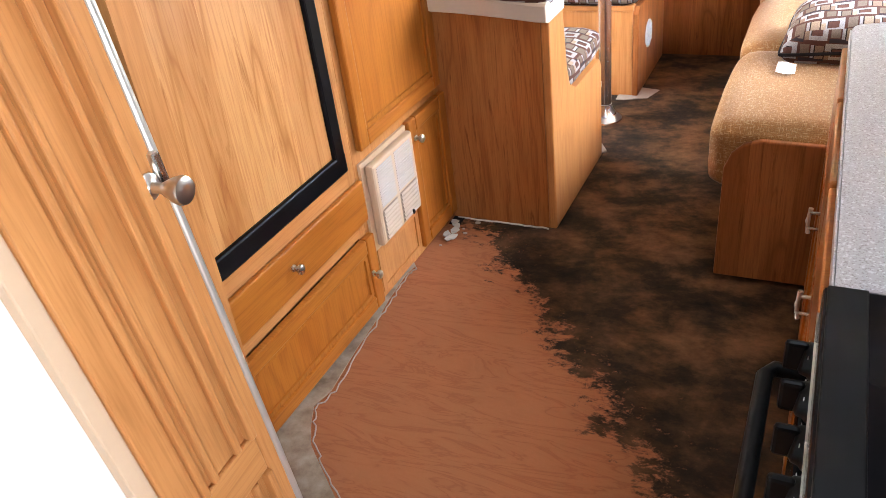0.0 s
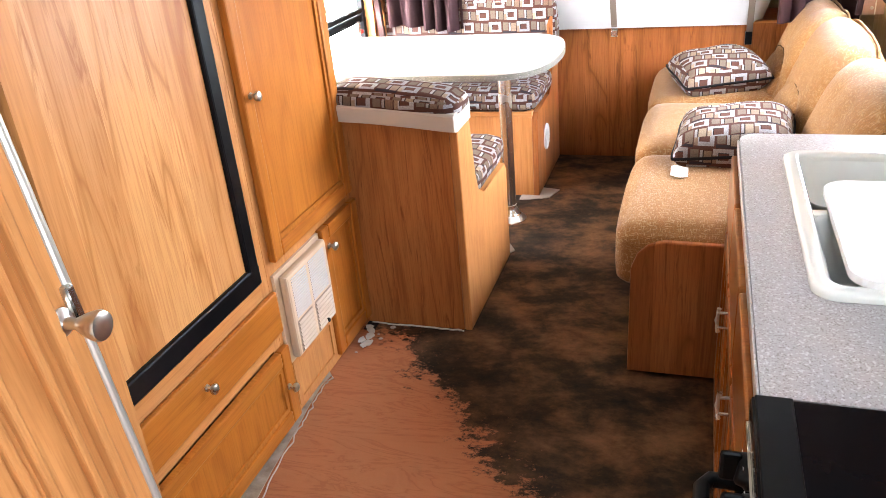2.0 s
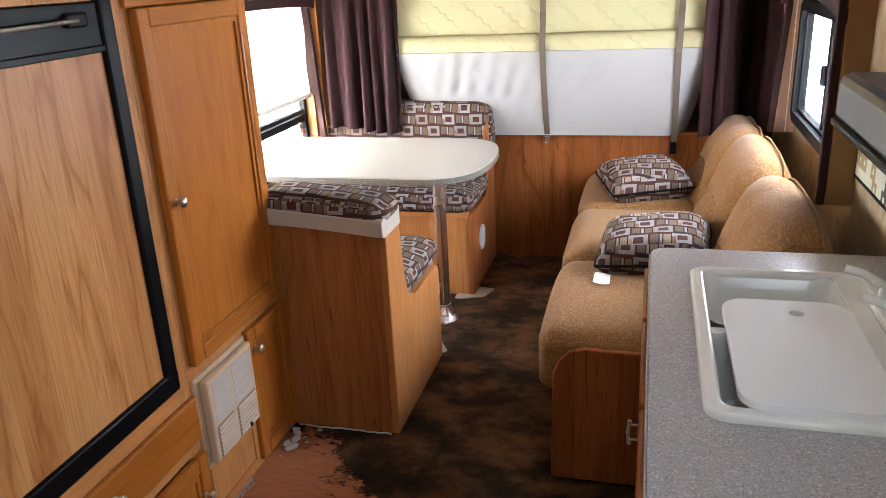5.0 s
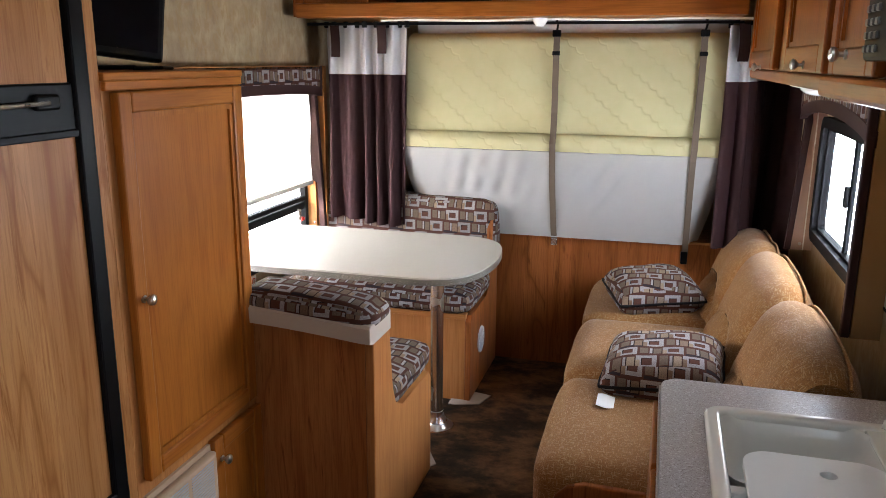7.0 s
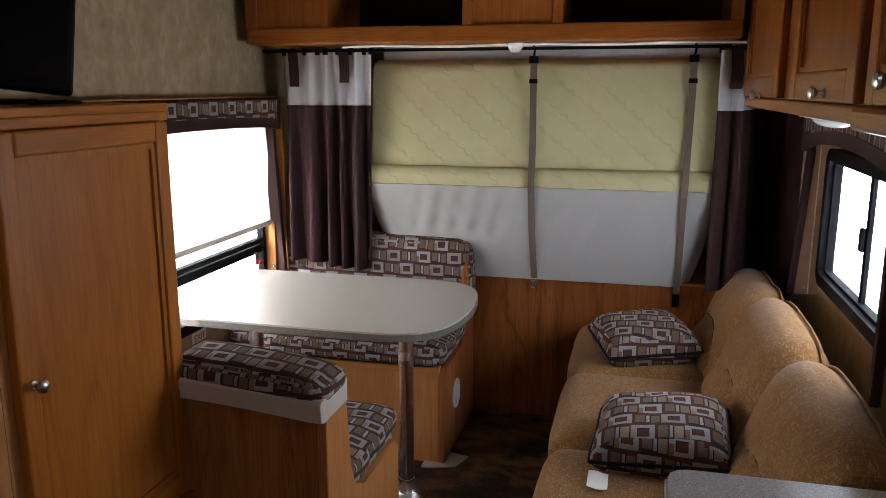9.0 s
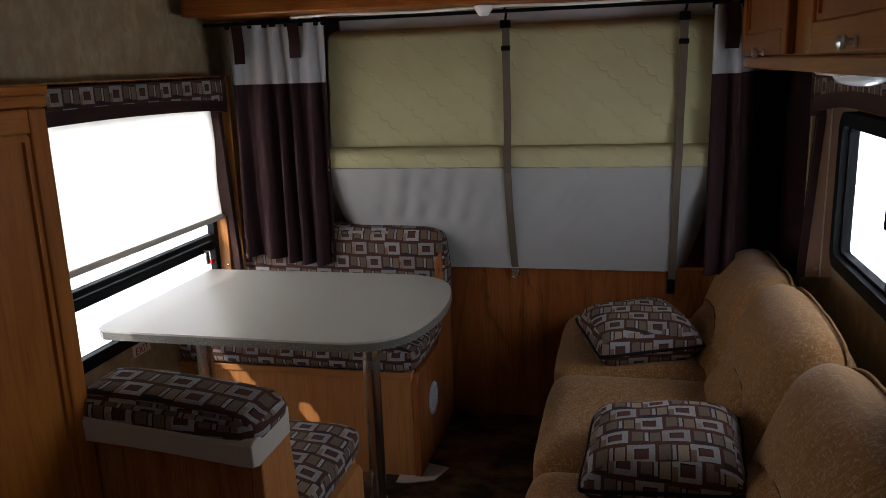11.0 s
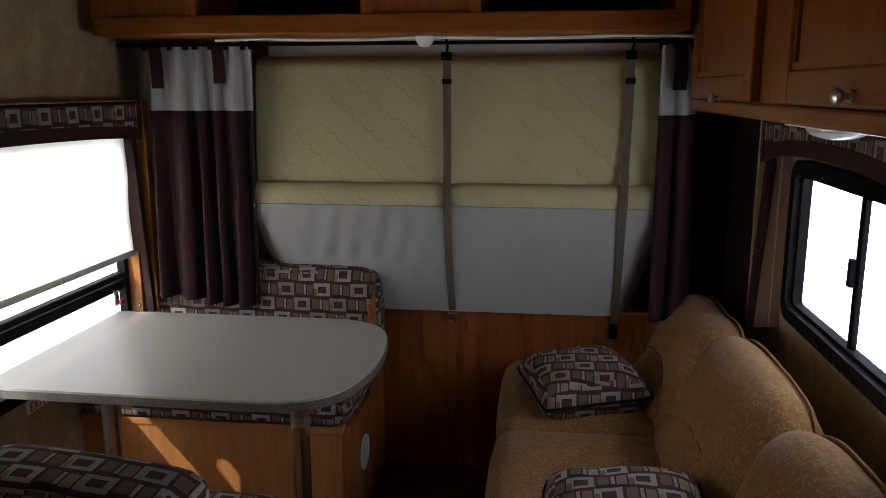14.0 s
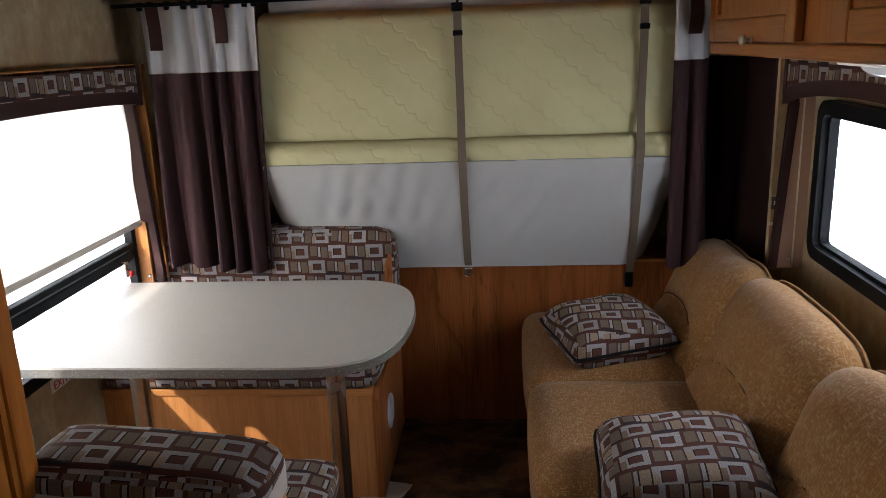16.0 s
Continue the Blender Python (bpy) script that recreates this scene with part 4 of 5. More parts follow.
# ---- sofa window ----
w2 = thing("window_2", (XR, 3.58, 1.03), "black framed sliding window over the sofa", "window", kind="structure")
part("frame", ring_frame("x", XR - 0.045, XR + 0.008, WRY[0] - 0.02, WRY[1] + 0.02, WRZ[0] - 0.02, WRZ[1] + 0.02, 0.045, 0.06), RUBBER, w2)
part("track", ring_frame("x", XR - 0.022, XR + 0.010, WRY[0] + 0.022, WRY[1] - 0.022, WRZ[0] + 0.022, WRZ[1] - 0.022, 0.014, 0.03), RUBBER, w2)
part("mullion", box(XR - 0.012, XR + 0.006, 3.545, 3.575, WRZ[0] + 0.02, WRZ[1] - 0.02, 0.004), RUBBER, w2)
part("latch", box(XR - 0.03, XR - 0.012, 3.555, 3.58, 1.24, 1.32, 0.005), RUBBER, w2)
for a, b in ((3.05, 3.545), (3.575, 4.04)):
    pn = part("pane", box(XR + 0.004, XR + 0.008, a, b, WRZ[0] + 0.03, WRZ[1] - 0.03), GLASS, w2)
    pn.visible_shadow = False


# wallpaper border
for a, b in ((4.32, 4.425), (1.2, 2.965)):
    bp = thing("wallpaper_border", (XR, (a + b) / 2, 1.02), "wallpaper border with beige and black blocks", "wall border", kind="structure")
    part("paper", box(XR - 0.003, XR, a, b, 1.035, 1.155), BORDER, bp)
    part("edge_line", box(XR - 0.005, XR, a, b, 1.025, 1.035), PIPING, bp)
    part("edge_line", box(XR - 0.005, XR, a, b, 1.155, 1.163), PIPING, bp)

# ---- folded bunk mattress ----
mt = thing("folded_mattress", (0.8, YF, 0.8), "folded bunk mattress in yellow quilting and white cover", "mattress")


def wrinkle(x, z):
    a = math.exp(-((x - 0.42) / 0.28) ** 2) * math.sin(58 * x + 9 * z) + 0.8 * math.exp(-((x - 0.98) / 0.25) ** 2) * math.sin(44 * x + 18 * z)
    return 0.011 * a * (0.5 + noise.noise(Vector((x * 5.0, z * 6.0, 7.0)))) + 0.010 * noise.noise(Vector((x * 3.0, z * 4.0, 1.0))) + 0.005 * noise.noise(Vector((x * 16.0 + z * 5, z * 5.0, 3.0)))


SX0, SX1 = -0.06, 1.66
part("upper_pad", surface(lambda u, v: (SX0 + (SX1 - SX0) * u, 4.65 + 0.05 * v ** 2 + 0.012 * noise.noise(Vector((u * 6, v * 3, 0))) + (0.10 * max(0, (v - 0.93) / 0.07) ** 2), 1.365 + 0.56 * v), 60, 24, 0.05), QUILT, mt, "pale yellow quilted pad", True)


def fold(u, v):
    x = SX0 + (SX1 - SX0) * u
    py, pz = smooth_at([(4.72, 1.385), (4.665, 1.388), (4.62, 1.382), (4.600, 1.362), (4.592, 1.335), (4.594, 1.29)], v)
    dip = 0.012 * (math.exp(-((x - 0.79) / 0.035) ** 2) + math.exp(-((x - 1.53) / 0.035) ** 2))
    return (x, py + dip + 0.004 * noise.noise(Vector((x * 9, v * 3, 4))), pz - dip * 0.3 + 0.003 * noise.noise(Vector((x * 5, v, 9))))


part("fold", surface(fold, 90, 14, 0.015), QUILT, mt, "pale yellow quilted fold", True)


def sheet(u, v):
    x0, x1 = SX0 + 0.10 * v ** 2, SX1 - 0.085 * v ** 1.6
    x = x0 + (x1 - x0) * u
    end = 0.10 * max(0.0, (u - 0.93) / 0.07) ** 2 + 0.10 * max(0.0, (0.06 - u) / 0.06) ** 2
    return x, 4.595 + 0.175 * v ** 1.1 - 0.010 * math.sin(math.pi * v) + end * v + wrinkle(x, v) * math.sin(math.pi * min(1, v * 1.15 + 0.1)) ** 0.5, 1.295 - 0.505 * v


part("cover", surface(sheet, 150, 30, 0.01), SHEET, mt, "wrinkled white cover", True)
part("core", box(SX0 + 0.12, SX1 - 0.12, 4.80, YF + 0.28, 0.81, 1.85), SHEET, mt)

# added pale panel that stands in for the lit ceiling of the bunk
part("header", box(-0.03, 1.66, 4.778, 4.792, 1.89, 1.989), BUNK_TOP, mt, "pale grey panel added for the lit bunk ceiling")
for x, top_x in ((0.79, 0.783), (1.515, 1.528)):
    st = thing("bunk_strap", (x, YF - 0.05, 0.74), "taupe webbing strap holding the bunk mattress", "strap", "straps on the bunk")
    f = (x - 0.79) / 0.725
    part("webbing", bar([(top_x, 4.632, 1.93), (top_x, 4.630, 1.75), (x + (top_x - x) * 0.6, 4.628, 1.50), (x + (top_x - x) * 0.4, 4.604, 1.405), (x + (top_x - x) * 0.3, 4.580, 1.335), (x, 4.574, 1.27), (x, 4.622, 1.10), (x + 0.002, 4.690, 0.93), (x + 0.003, 4.745, 0.81), (x + 0.004, 4.785, 0.765 - 0.03 * f)], 0, flat=(0.0165, 0.002)), WEBBING, st)
    part("buckle", box(top_x - 0.022, top_x + 0.022, 4.612, 4.637, 1.895, 1.93, 0.004), BLACK, st, "black plastic buckle")
    zb = 1.80
    part("slider", box(top_x - 0.02, top_x + 0.02, 4.614, 4.633, zb, zb + 0.022, 0.003), BLACK, st)
    part("loop", bar([(top_x, 4.628, 1.925), (top_x + 0.006, 4.61, 1.955), (top_x, 4.59, 1.988)], 0.006), BLACK, st)
    part("hook", box(x - 0.016, x + 0.02, 4.772, 4.806, 0.735 - 0.06 * f, 0.775 - 0.03 * f, 0.005), STEEL if f == 0 else BLACK, st, "metal hook plate")

# ---- shelf over the bunk ----
sh = thing("overhead_shelf", (0.5, 4.6, 1.985), "oak overhead shelf with open and closed cubbies", "shelf")
SL = -0.575
part("bottom", box(SL, 1.70, 4.37, YF + 0.2, 1.99, 2.01), OAK_H, sh)
part("lower_rail", box(SL, 1.70, 4.325, 4.37, 1.985, 2.060, 0.008), CHERRY_H, sh)
part("back", box(SL, 1.70, 4.78, 4.80, 2.01, TOP), SHELF_SHADE, sh, "shelf back coloured as shade")
part("end_panel", box(SL - 0.015, SL, 4.335, 4.80, 1.99, TOP), CHERRY, sh)
for x0, x1 in ((SL, SL + 0.045), (-0.202, -0.160), (0.492, 0.537), (0.90, 0.946), (1.645, 1.70)):
    part("divider", box(x0, x1, 4.33, 4.78, 2.058, TOP, 0.004), CHERRY, sh)
for x0, x1 in ((SL + 0.045, -0.202), (0.537, 0.90)):
    part("closed_front", box(x0, x1, 4.345, 4.36, 2.058, TOP), CHERRY, sh, "closed oak panel")
wire = thing("light_track", (0.7, 4.5, 1.97), "white wire track under the shelf", "light strip")
part("track", bar([(XL + 0.5 + 0.2 * i, 4.515, 1.978 + 0.004 * math.sin(i * 1.7)) for i in range(11)], 0.006), FIBRE, wire)
part("rail", box(XL + 0.05, 1.68, 4.54, 4.555, 1.955, 1.97), BLACK, wire, "black curtain rail")
cone = thing("cone_light", (0.711, 4.52, 1.94), "small white cone shaped light under the shelf", "light")
part("body", lathe((0.711, 4.50, 1.985), (0, 0, -1), [(0, 0.040), (0.012, 0.040), (0.03, 0.028), (0.042, 0.020), (0.044, 0.004)], 20), WHITE, cone, "", True)


def curtain(name, path, z0, zseam, z1, waves, label, seed, tabs=()):
    """A gathered curtain that hangs along a plan path, plum cloth below and white mesh above."""
    th = thing(name, (path[0][0], path[0][1], z0), label, "curtain", "curtains of the bunk")

    def f(u, z):
        p = smooth_at(path, u)
        d = smooth_at(path, min(1, u + 0.01)) - smooth_at(path, max(0, u - 0.01))
        d = d.normalized()
        side = Vector((d.y, -d.x))
        k = (z1 - z) / (z1 - z0)
        a = 0.022 + 0.028 * k
        ph = 2 * math.pi * waves * (u + 0.035 * math.sin(9 * u + seed) + 0.03 * noise.noise(Vector((u * 7, z * 0.9, seed)))) + seed + 0.35 * math.sin(2.3 * z + 5 * u)
        fold_ = math.sin(ph) + 0.28 * math.sin(2 * ph + 1.3)
        out = -a * (0.75 + 0.6 * noise.noise(Vector((u * 5, z * 0.7, 2 + seed)))) * fold_ - 0.012 * noise.noise(Vector((u * 9 + seed, z * 2.2, seed)))
        along = 0.012 * k * math.cos(ph) - 0.02 * k * (u - 0.5)
        q = p + side * out + d * along
        return q.x, q.y, z
    part("lower_cloth", surface(lambda u, v: f(u, z0 + 0.02 * math.sin(5 * u + seed) * (1 - v) + (zseam - z0) * v), 150, 30, 0.003), CURTAIN, th, "plum brown cloth", True)
    part("upper_mesh", surface(lambda u, v: f(u, zseam + 0.002 + (z1 - zseam) * v), 150, 12, 0.002), MESH, th, "white mesh band", True)
    for t, long in tabs:
        tx_, ty_, _ = f(t, z1)
        part("tab", surface(lambda u, v: (tx_ + 0.026 * (u - 0.5) * 2 + 0.004 * math.sin(4 * v), ty_ - 0.035 - 0.006 * math.sin(3 * v), z1 - long + (long + 0.01) * v), 4, 8, 0.004), PURPLE, th, "dark plum tie tab")
    for k in range(9):
        c = f(k / 8, z1)
        part("clip", box(c[0] - 0.012, c[0] + 0.012, c[1] - 0.012, c[1] + 0.012, z1 - 0.012, z1 + 0.022, 0.004), BLACK, th)
    return th


curtain("bunk_curtain", [(-0.515, 4.585), (-0.35, 4.585), (-0.19, 4.585), (-0.03, 4.585)], 0.85, 1.69, 1.955, 5.5, "plum brown curtain with white mesh top beside the dinette", 0.7, ((0.16, 0.17), (0.70, 0.15)))
# the leg behind x 1.755 is added cloth that keeps the opening dark
curtain("bunk_curtain", [(1.645, 4.60), (1.70, 4.585), (1.755, 4.61), (1.80, 4.80), (1.84, 4.98), (1.92, 4.96), (1.98, 4.80), (2.03, 4.60)], 0.815, 1.675, 1.945, 7.0, "plum brown curtain with white mesh top behind the sofa, rear leg added to darken the opening", 2.1, ((0.165, 0.17),))
jb = thing("bunk_jamb", (2.03, 4.44, 0.8), "papered jamb with a block border beside the bunk opening", "jamb", kind="structure")
part("board", box(2.0, XR, 4.43, 4.46, 0.8, 1.70), WALL, jb)
part("border", box(2.0, XR, 4.426, 4.43, 1.035, 1.155), BORDER, jb)

# ---- sofa ----
so = thing("sofa", (1.5, 3.6, 0), "golden tan tweed sofa with three seats and wood end panel", "sofa")
part("base", box(1.14, 2.0, 2.53, 4.78, 0.05, 0.36), BROWN, so)
EP = [(1.09, 0.02), (1.50, 0.02), (1.50, 0.53), (1.20, 0.535), (1.15, 0.52), (1.115, 0.485), (1.095, 0.43)]
part("end_panel", prism(EP, "y", 2.505, 2.53, 0.005), BROWN, so, "brown wood end panel")
cuts = (2.53, 3.29, 4.04, 4.79)
ARC = [(0.98, 0.61), (0.90, 0.66), (0.78, 0.70), (0.62, 0.728), (0.46, 0.738), (0.32, 0.728), (0.21, 0.69), (0.14, 0.63), (0.10, 0.555)]


def arc_high(v):
    """Height of the sewn arc on a back cushion, v across it."""
    for (v1, z1), (v0, z0) in zip(ARC, ARC[1:]):
        if v0 <= v <= v1:
            return z0 + (z1 - z0) * (v - v0) / (v1 - v0)
    return None



for k, (a, b) in enumerate(zip(cuts, cuts[1:])):
    sc = soft_box(1.045, 1.68, a + 0.002, b - 0.002, 0.36, 0.565, 0.055, 0.018, 18, k * 3.0)
    for v in sc.verts:
        if v.co.x < 1.2 and v.co.z < 0.46:
            v.co.z -= 0.03 * (1.2 - v.co.x) / 0.15
    part("seat_cushion", sc, TWEED, so, "", True)
    prof = [(x - 0.025, z) for x, z in ((1.60, 0.50), (1.625, 0.56), (1.665, 0.66), (1.705, 0.77), (1.745, 0.87), (1.785, 0.93), (1.84, 0.965), (1.90, 0.96), (1.95, 0.915), (1.975, 0.84), (1.985, 0.60), (1.985, 0.40))]

    def back(u, v, a=a, b=b, prof=prof):
        p = smooth_at(prof, u)
        w = 1 - abs(2 * v - 1) ** 6
        c = Vector((1.835, 0.70))
        d = (p - c).normalized()
        hz = arc_high(v)
        quilt_ = 0.0
        if hz and p.x < 1.78:
            quilt_ = -0.016 * math.exp(-((p.y - hz) / 0.012) ** 2) + (0.016 * min(1, (hz - p.y) / 0.05) if p.y < hz else 0.0)
        q = p + d * (-0.042 + 0.042 * w + 0.012 * math.sin(math.pi * v) + quilt_ + 0.004 * noise.noise(Vector((p.x * 12, v * 6, k))))
        if k == 2:
            q.y -= (0.045 * min(1, 2.5 * v) + 0.10 * max(0, (v - 0.75) / 0.25) ** 3) * max(0, (p.y - 0.5) / 0.5)
        return q.x, a + (b - a) * v, q.y
    bm = surface(back, 66, 40)
    bm.verts.ensure_lookup_table()
    for j in (0, 40):
        bm.faces.new([bm.verts[i * 41 + j] for i in range(67)])
    bk = part("back_cushion", bm, TWEED, so, "", True)
    arc = []
    for j in range(25):
        v = 0.97 - 0.86 * j / 24
        high = arc_high(v)
        u = min((i / 300 for i in range(12, 150)), key=lambda q: abs(back(q, v)[2] - high))
        x, y, z = back(u, v)
        arc.append((x - 0.001, y, z))
    part("seam", bar(arc, 0.0026, 6), SEAM, bk, "sewn curved seam")
    part("welt", bar([(x + 0.008, y, z + 0.006) for x, y, z in [back(7.35 / 11, j / 24) for j in range(25)]], 0.006, 6), TWEED, bk)

# ---- pillows ----
def pillow(at, size, high, turn, label, tag=None):
    th = thing("throw_pillow", at, label, "pillow", "throw pillows")
    m = Matrix.Translation(at) @ Euler([radians(a) for a in turn]).to_matrix().to_4x4()

    def f(u, v, side):
        a, b = 2 * u - 1, 2 * v - 1
        pin = 1 - 0.09 * (abs(a * b)) ** 0.5 + 0.06 * (abs(a) ** 6 * abs(b) ** 6)
        e = max(0.0, (1 - a ** 4)) ** 0.55 * max(0.0, (1 - b ** 4)) ** 0.55
        lump = 1 + 0.10 * noise.noise(Vector((a * 2, b * 2, at[1])))
        edge = 1 - 0.07 * (math.cos(a * math.pi / 2) * (abs(b) ** 3)) 
        edge2 = 1 - 0.07 * (math.cos(b * math.pi / 2) * (abs(a) ** 3))
        round_ = 1 - 0.075 * (a * a * b * b) ** 1.5
        return m @ Vector((a * size[0] / 2 * edge2 * round_, b * size[1] / 2 * edge * round_, side * high / 2 * e * lump))
    bm = surface(lambda u, v: f(u, v, 1), 30, 30)
    g = surface(lambda u, v: f(u, v, -1), 30, 30)
    me = bpy.data.meshes.new("tmp")
    g.to_mesh(me)
    g.free()
    bm.from_mesh(me)
    bpy.data.meshes.remove(me)
    bmesh.ops.remove_doubles(bm, verts=bm.verts, dist=0.0008)
    part("cover", bm, BLOCKS, th, "", True)
    rim = [f(t, 0, 1) for t in [i / 16 for i in range(16)]] + [f(1, i / 16, 1) for i in range(16)] + [f(1 - i / 16, 1, 1) for i in range(16)] + [f(0, 1 - i / 16, 1) for i in range(17)]
    part("piping", bar(rim, 0.0065, 6), PIPING, th, "black piping")
    if tag:
        part("tag", surface(lambda u, v: (tag[0] + 0.062 * u, tag[1] - 0.105 * v - 0.01 * u, tag[2] + 0.004 + 0.003 * math.sin(5 * u + 2 * v)), 4, 6, 0.001), PAPER, th, "white care label")
    return th


pillow((1.36, 4.31, 0.645), (0.45, 0.42), 0.20, (4, -3, 17), "throw pillow in grey and brown block fabric near the bunk")
pillow((1.42, 3.27, 0.645), (0.46, 0.44), 0.20, (4, -5, -4), "throw pillow in brown block fabric with white tag", (1.195, 3.06, 0.590))

# ---- kitchen ----
kb = thing("kitchen_cabinet", (1.7, 1.85, 0), "reddish oak base cabinet below the counter", "cabinet")
part("body", box(1.41, XR, 1.20, 2.49, 0.0, 0.735), CHERRY, kb)
part("top_rail", box(1.41, 1.435, 1.20, 2.49, 0.737, 0.870), CHERRY_H, kb)
part("end_panel", box(1.437, XR, 2.465, 2.49, 0.737, 0.870), CHERRY_H, kb)
part("end_panel", box(1.437, XR, 1.20, 1.22, 0.737, 0.870), CHERRY_H, kb)
for a, b in ((1.215, 1.64), (1.66, 2.08), (2.10, 2.475)):
    panel_door(kb, 1.41, -1, a, b, 0.05, 0.62, CHERRY, CHERRY_H, 0.05)
    part("drawer", box(1.383, 1.41, a, b, 0.66, 0.85, 0.006), CHERRY_H, kb)
for y, z in ((1.96, 0.585), (1.60, 0.585)):
    h = part("pull", bar([(1.362, y, z - 0.035), (1.358, y, z), (1.362, y, z + 0.035)], 0.006), STEEL, kb, "small brushed nickel pull")
    for dz in (-0.022, 0.022):
        part("stem", tube((1.36, y, z + dz), (1.392, y, z + dz), 0.004, seg=10), STEEL, h)
ct = thing("countertop", (1.73, 1.85, 0.87), "speckled grey laminate countertop", "countertop")
SK = (1.503, 1.975, 1.515, 2.312)
bm = prism([(1.40, 1.20), (SK[0] + 0.02, 1.20), (SK[0] + 0.02, 2.498), (1.45, 2.498), (1.425, 2.491), (1.407, 2.473), (1.40, 2.448)], "z", 0.872, 0.91)
box(SK[1] - 0.02, XR, 1.20, 2.498, 0.872, 0.91, bm=bm)
box(SK[0] + 0.02, SK[1] - 0.02, 1.20, SK[2] + 0.02, 0.872, 0.91, bm=bm)
box(SK[0] + 0.02, SK[1] - 0.02, SK[3] - 0.02, 2.498, 0.872, 0.91, bm=bm)
part("slab", bm, COUNTER, ct)
part("front_edge", box(1.3945, 1.3995, 1.20, 2.45, 0.873, 0.906, 0.002), COUNTER, ct)
part("end_edge", box(1.45, XR, 2.4985, 2.503, 0.873, 0.906, 0.002), COUNTER, ct)
sk = thing("sink", (1.75, 1.9, 0.75), "white double bowl sink with a rolled rim", "sink")
bm = ring_frame("z", 0.911, 0.930, SK[0], SK[1], SK[2], SK[3], 0.038, 0.05)
bm.normal_update()
bmesh.ops.bevel(bm, geom=[e for e in bm.edges if min(v.co.z for v in e.verts) > 0.929 and e.calc_face_angle(0) > 0.8], offset=0.011, segments=4, profile=0.5, affect="EDGES")
part("rim", bm, WHITE, sk, "", True)
for a, b in ((SK[2] + 0.03, 1.90), (1.93, SK[3] - 0.03)):
    bm = bmesh.new()
    x0, x1 = SK[0] + 0.03, SK[1] - 0.10
    prev = None
    for dz, ins in ((0.922, 0.0), (0.912, 0.006), (0.80, 0.018), (0.765, 0.035), (0.755, 0.07)):
        L = [bm.verts.new((x0 + ins + p, a + ins + q, dz)) for p, q in outline(x1 - x0 - 2 * ins, b - a - 2 * ins, max(0.02, 0.06 - ins * 0.3))]
        if prev:
            for i in range(len(L)):
                bm.faces.new((prev[i], prev[(i + 1) % len(L)], L[(i + 1) % len(L)], L[i]))
        prev = L
    bm.faces.new(prev)
    bw = part("bowl", bm, WHITE, sk, "", True)
    part("drain", lathe(((x0 + x1) / 2, (a + b) / 2, 0.756), (0, 0, 1), [(0, 0.035), (0.004, 0.033), (0.003, 0.02)], 20), STEEL, bw)
part("deck", box(SK[1] - 0.105, SK[1] - 0.03, SK[2] + 0.03, SK[3] - 0.03, 0.905, 0.922, 0.005), WHITE, sk)
part("divider", box(SK[0] + 0.03, SK[1] - 0.10, 1.897, 1.933, 0.80, 0.918, 0.008), WHITE, sk)
cb = thing("cutting_board", (1.7, 1.78, 0.926), "white plastic cutting board with a finger hole over the sink", "cutting board")
bd_pts = [(1.570 + a, 1.535 + b) for a, b in outline(0.290, 0.515, 0.06, 8)]
bm = bmesh.new()
hole = [(1.735 + 0.017 * math.cos(t), 1.975 + 0.017 * math.sin(t)) for t in [2 * math.pi * i / len(bd_pts) - 0.9 for i in range(len(bd_pts))]]
for z0 in (0.928, 0.944):
    o = [bm.verts.new((*p, z0)) for p in bd_pts]
    h = [bm.verts.new((*p, z0)) for p in hole]
    for i in range(len(o)):
        j = (i + 1) % len(o)
        bm.faces.new((o[i], o[j], h[j], h[i]))
    if z0 > 0.93:
        for A, B in ((o, o0), (h, h0)):
            for i in range(len(A)):
                j = (i + 1) % len(A)
                bm.faces.new((A[i], A[j], B[j], B[i]))
    o0, h0 = o, h
part("board", bm, BOARD, cb)
fc = thing("faucet", (1.95, 1.98, 0.92), "white two handle kitchen faucet", "faucet")
part("base", box(1.915, 1.975, 1.86, 2.10, 0.922, 0.945, 0.008), WHITE, fc)
part("spout", bar([(1.945, 1.98, 0.94), (1.945, 1.98, 1.0), (1.942, 1.96, 1.03), (1.932, 1.88, 1.03), (1.926, 1.83, 1.01)], 0.013, 12), WHITE, fc, "", True)
for y in (1.89, 2.07):
    hd = part("handle", lathe((1.945, y, 0.945), (0, 0, 1), [(0, 0.022), (0.012, 0.018), (0.03, 0.017), (0.04, 0.012)], 16), WHITE, fc, "", True)
    part("lever", bar([(1.945, y, 0.985), (1.90, y + 0.03, 1.005), (1.86, y + 0.045, 1.012)], 0.011, 10), WHITE, hd, "", True)

sv = thing("stove", (1.7, 0.9, 0), "black gas range with front knobs and oven handle", "stove")
part("body", box(1.40, XR, 0.63, 1.192, 0.0, 0.87), ENAMEL, sv)
part("cooktop", box(1.385, XR, 0.63, 1.195, 0.87, 0.915, 0.006), ENAMEL, sv, "black glass stove cover")
part("cover_strip", box(1.39, 1.445, 0.64, 1.19, 0.915, 0.921, 0.003), BLACK, sv)
part("front_panel", prism([(1.40, 0.78), (1.385, 0.872), (1.42, 0.872), (1.42, 0.78)], "y", 0.64, 1.185), ENAMEL, sv)
part("trim_line", box(1.382, 1.388, 0.635, 1.19, 0.862, 0.867), STEEL, sv)
part("oven_door", box(1.375, 1.40, 0.645, 1.18, 0.15, 0.76, 0.006), ENAMEL, sv)
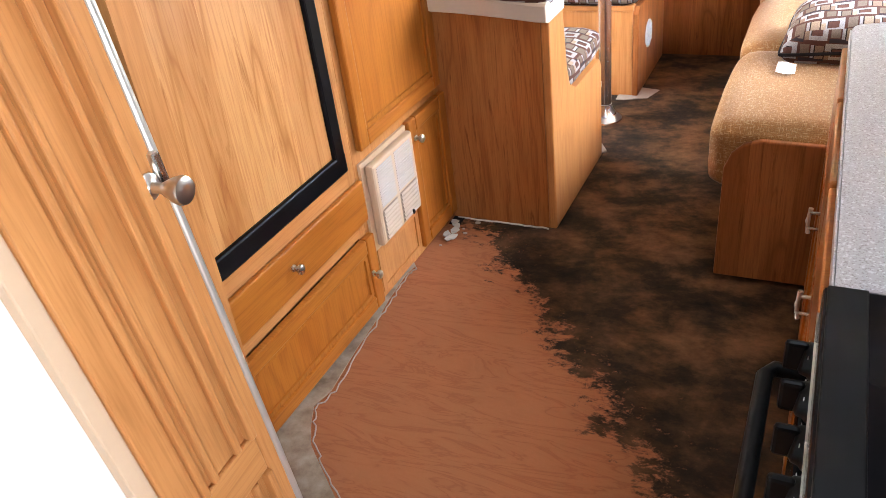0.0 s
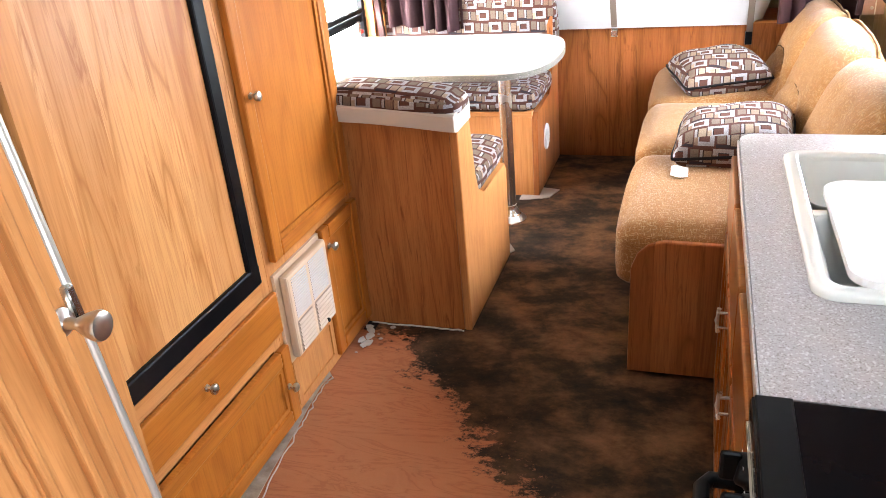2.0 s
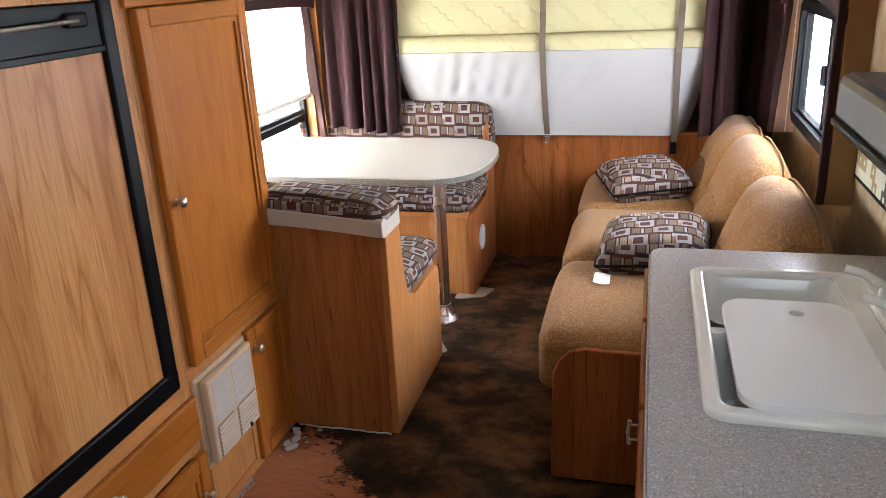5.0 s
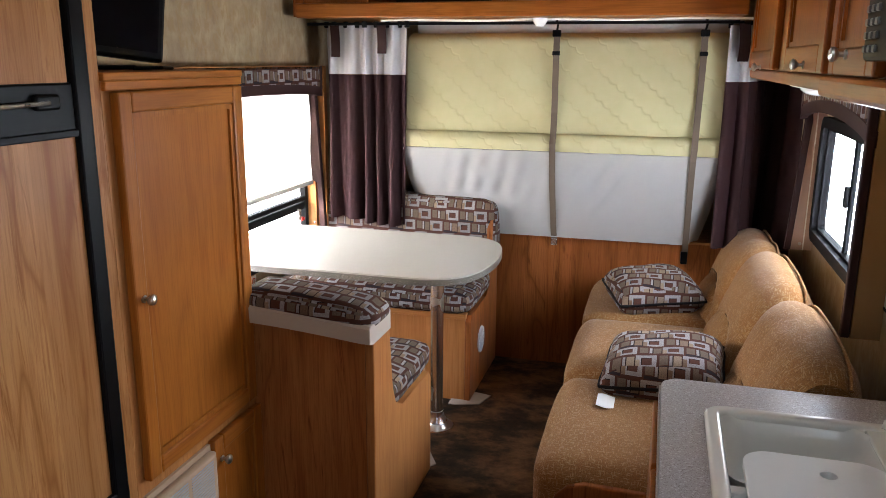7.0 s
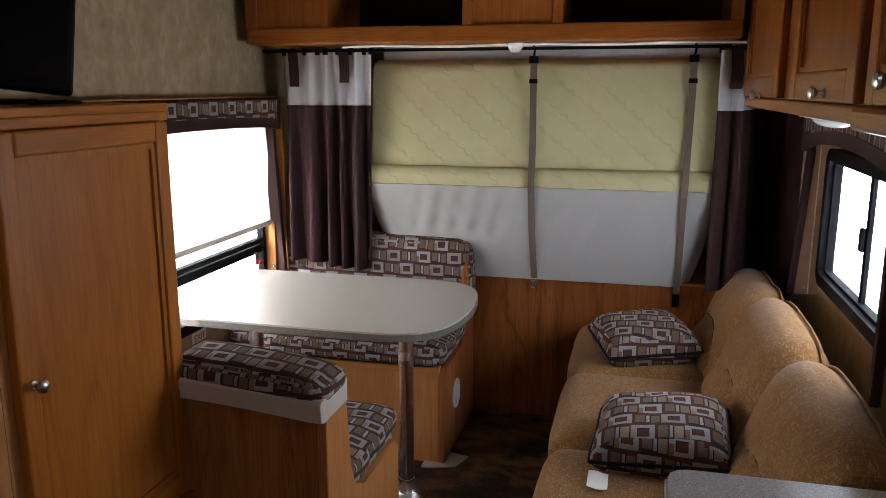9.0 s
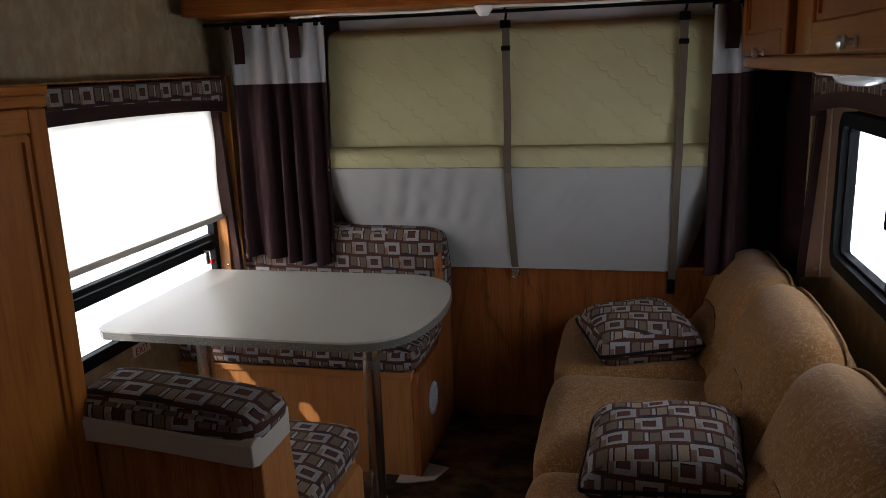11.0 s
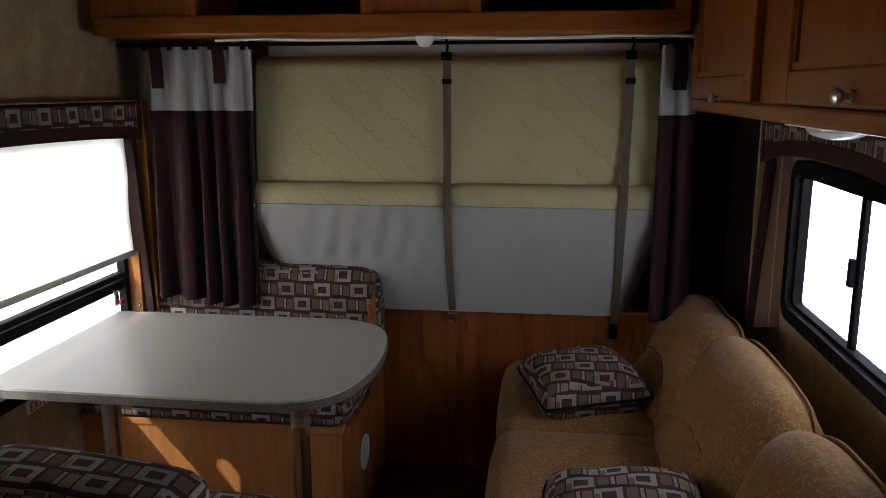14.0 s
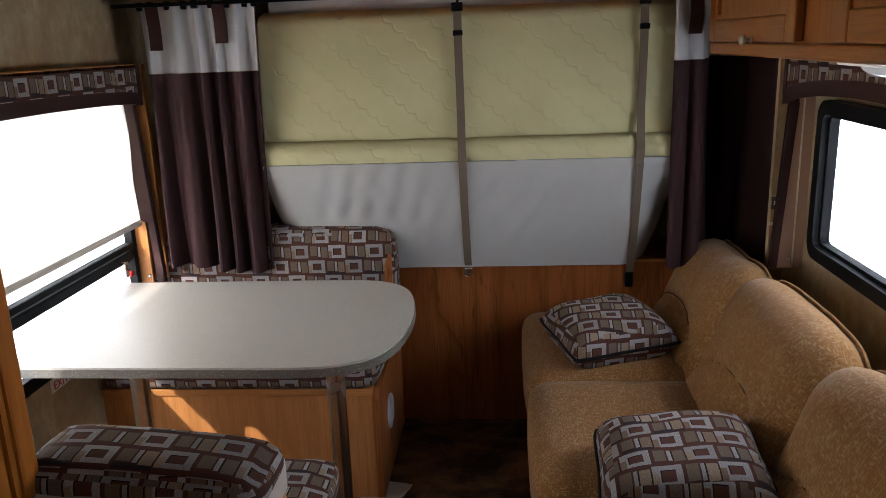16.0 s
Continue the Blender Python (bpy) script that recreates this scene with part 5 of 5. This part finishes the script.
hn = part("oven_handle", bar([(1.385, 1.155, 0.77), (1.335, 1.15, 0.775), (1.322, 1.13, 0.775), (1.32, 0.90, 0.775), (1.322, 0.69, 0.775), (1.335, 0.67, 0.775), (1.385, 0.665, 0.77)], 0.013, 12), BLACK, sv, "black bar handle", True)
for k, y in enumerate((1.12, 1.03, 0.94, 0.85, 0.75)):
    kb_ = part("control_knob", lathe((1.392, y, 0.828), (-1, 0, 0.15), [(0, 0.031), (0.006, 0.031), (0.010, 0.027), (0.020, 0.025), (0.024, 0.020)], 24), BLACK, sv, "black control knob", True)
    part("grip", box(1.344, 1.378, y - 0.007, y + 0.007, 0.807, 0.860, 0.006), BLACK, kb_)
    for j in range(3):
        part("mark", box(1.3765, 1.3775, y - 0.022 + j * 0.017, y - 0.012 + j * 0.017, 0.846, 0.849), PAPER, kb_, "pale printed mark")
hd = thing("range_hood", (1.85, 0.92, 1.54), "dark grey range hood over the stove", "range hood")
part("shell", box(1.60, XR, 0.63, 1.20, 1.548, 1.61, 0.012), HOOD, hd)
part("lip", box(1.597, 1.62, 0.63, 1.20, 1.545, 1.555, 0.003), BLACK, hd)
part("chimney", box(1.74, XR, 0.66, 1.17, 1.61, 1.72), HOOD, hd)

uc = thing("overhead_cabinet", (1.9, 3.27, 1.70), "reddish oak overhead cabinet above the sofa", "cabinet", "overhead cabinets")
part("body", box(1.755, XR, 2.542, 4.45, 1.705, TOP, 0.0), CHERRY, uc)
part("bottom_rail", box(1.738, 1.765, 2.542, 4.45, 1.70, 1.742, 0.008), CHERRY_H, uc)
panel_door(uc, 1.755, -1, 3.55, 4.42, 1.745, TOP - 0.02, CHERRY, CHERRY_H, 0.075, (3.91, 1.752))
panel_door(uc, 1.755, -1, 2.555, 3.30, 1.745, TOP - 0.02, CHERRY, CHERRY_H, 0.075, (2.83, 1.766))
uk = thing("overhead_cabinet", (1.85, 1.77, 1.71), "reddish oak overhead cabinet above the sink", "cabinet", "overhead cabinets")
part("body", box(1.755, XR, 1.20, 2.535, 1.70, TOP, 0.0), CHERRY, uk)
part("bottom_rail", box(1.722, 1.755, 1.20, 2.54, 1.69, 1.742, 0.012), CHERRY_H, uk)
panel_door(uk, 1.755, -1, 2.03, 2.47, 1.745, TOP - 0.02, CHERRY, CHERRY_H, 0.06, (2.275, 1.79))
ra = thing("radio", (1.69, 1.6, 1.8), "black built-in radio with silver buttons", "radio")
part("face", box(1.70, 1.755, 1.62, 1.995, 1.775, 1.96, 0.008), BLACK, ra)
for i in range(3):
    for j in range(4):
        part("button", box(1.694, 1.70, 1.955 - i * 0.034, 1.975 - i * 0.034, 1.79 + j * 0.023, 1.803 + j * 0.023, 0.002), HOOD, ra, "dark grey button")
part("dial", lathe((1.70, 1.93, 1.915), (-1, 0, 0), [(0, 0.028), (0.012, 0.026), (0.02, 0.02)], 20), GREY, ra)
part("display", box(1.697, 1.70, 1.68, 1.83, 1.86, 1.91), ENAMEL, ra, "dark display window")

dl = thing("dome_light", (1.84, 3.24, 1.66), "clear dome light under the overhead cabinet", "ceiling light")
part("base", box(1.77, 1.93, 3.11, 3.37, 1.692, 1.704, 0.005), FIBRE, dl)
bm = surface(lambda u, v: (1.85 + 0.062 * math.cos(2 * math.pi * u) * math.cos(v * math.pi / 2), 3.24 + 0.11 * math.sin(2 * math.pi * u) * math.cos(v * math.pi / 2), 1.692 - 0.028 * math.sin(v * math.pi / 2)), 32, 8)
part("lens", bm, PLATE, dl, "clear ribbed lens", True)
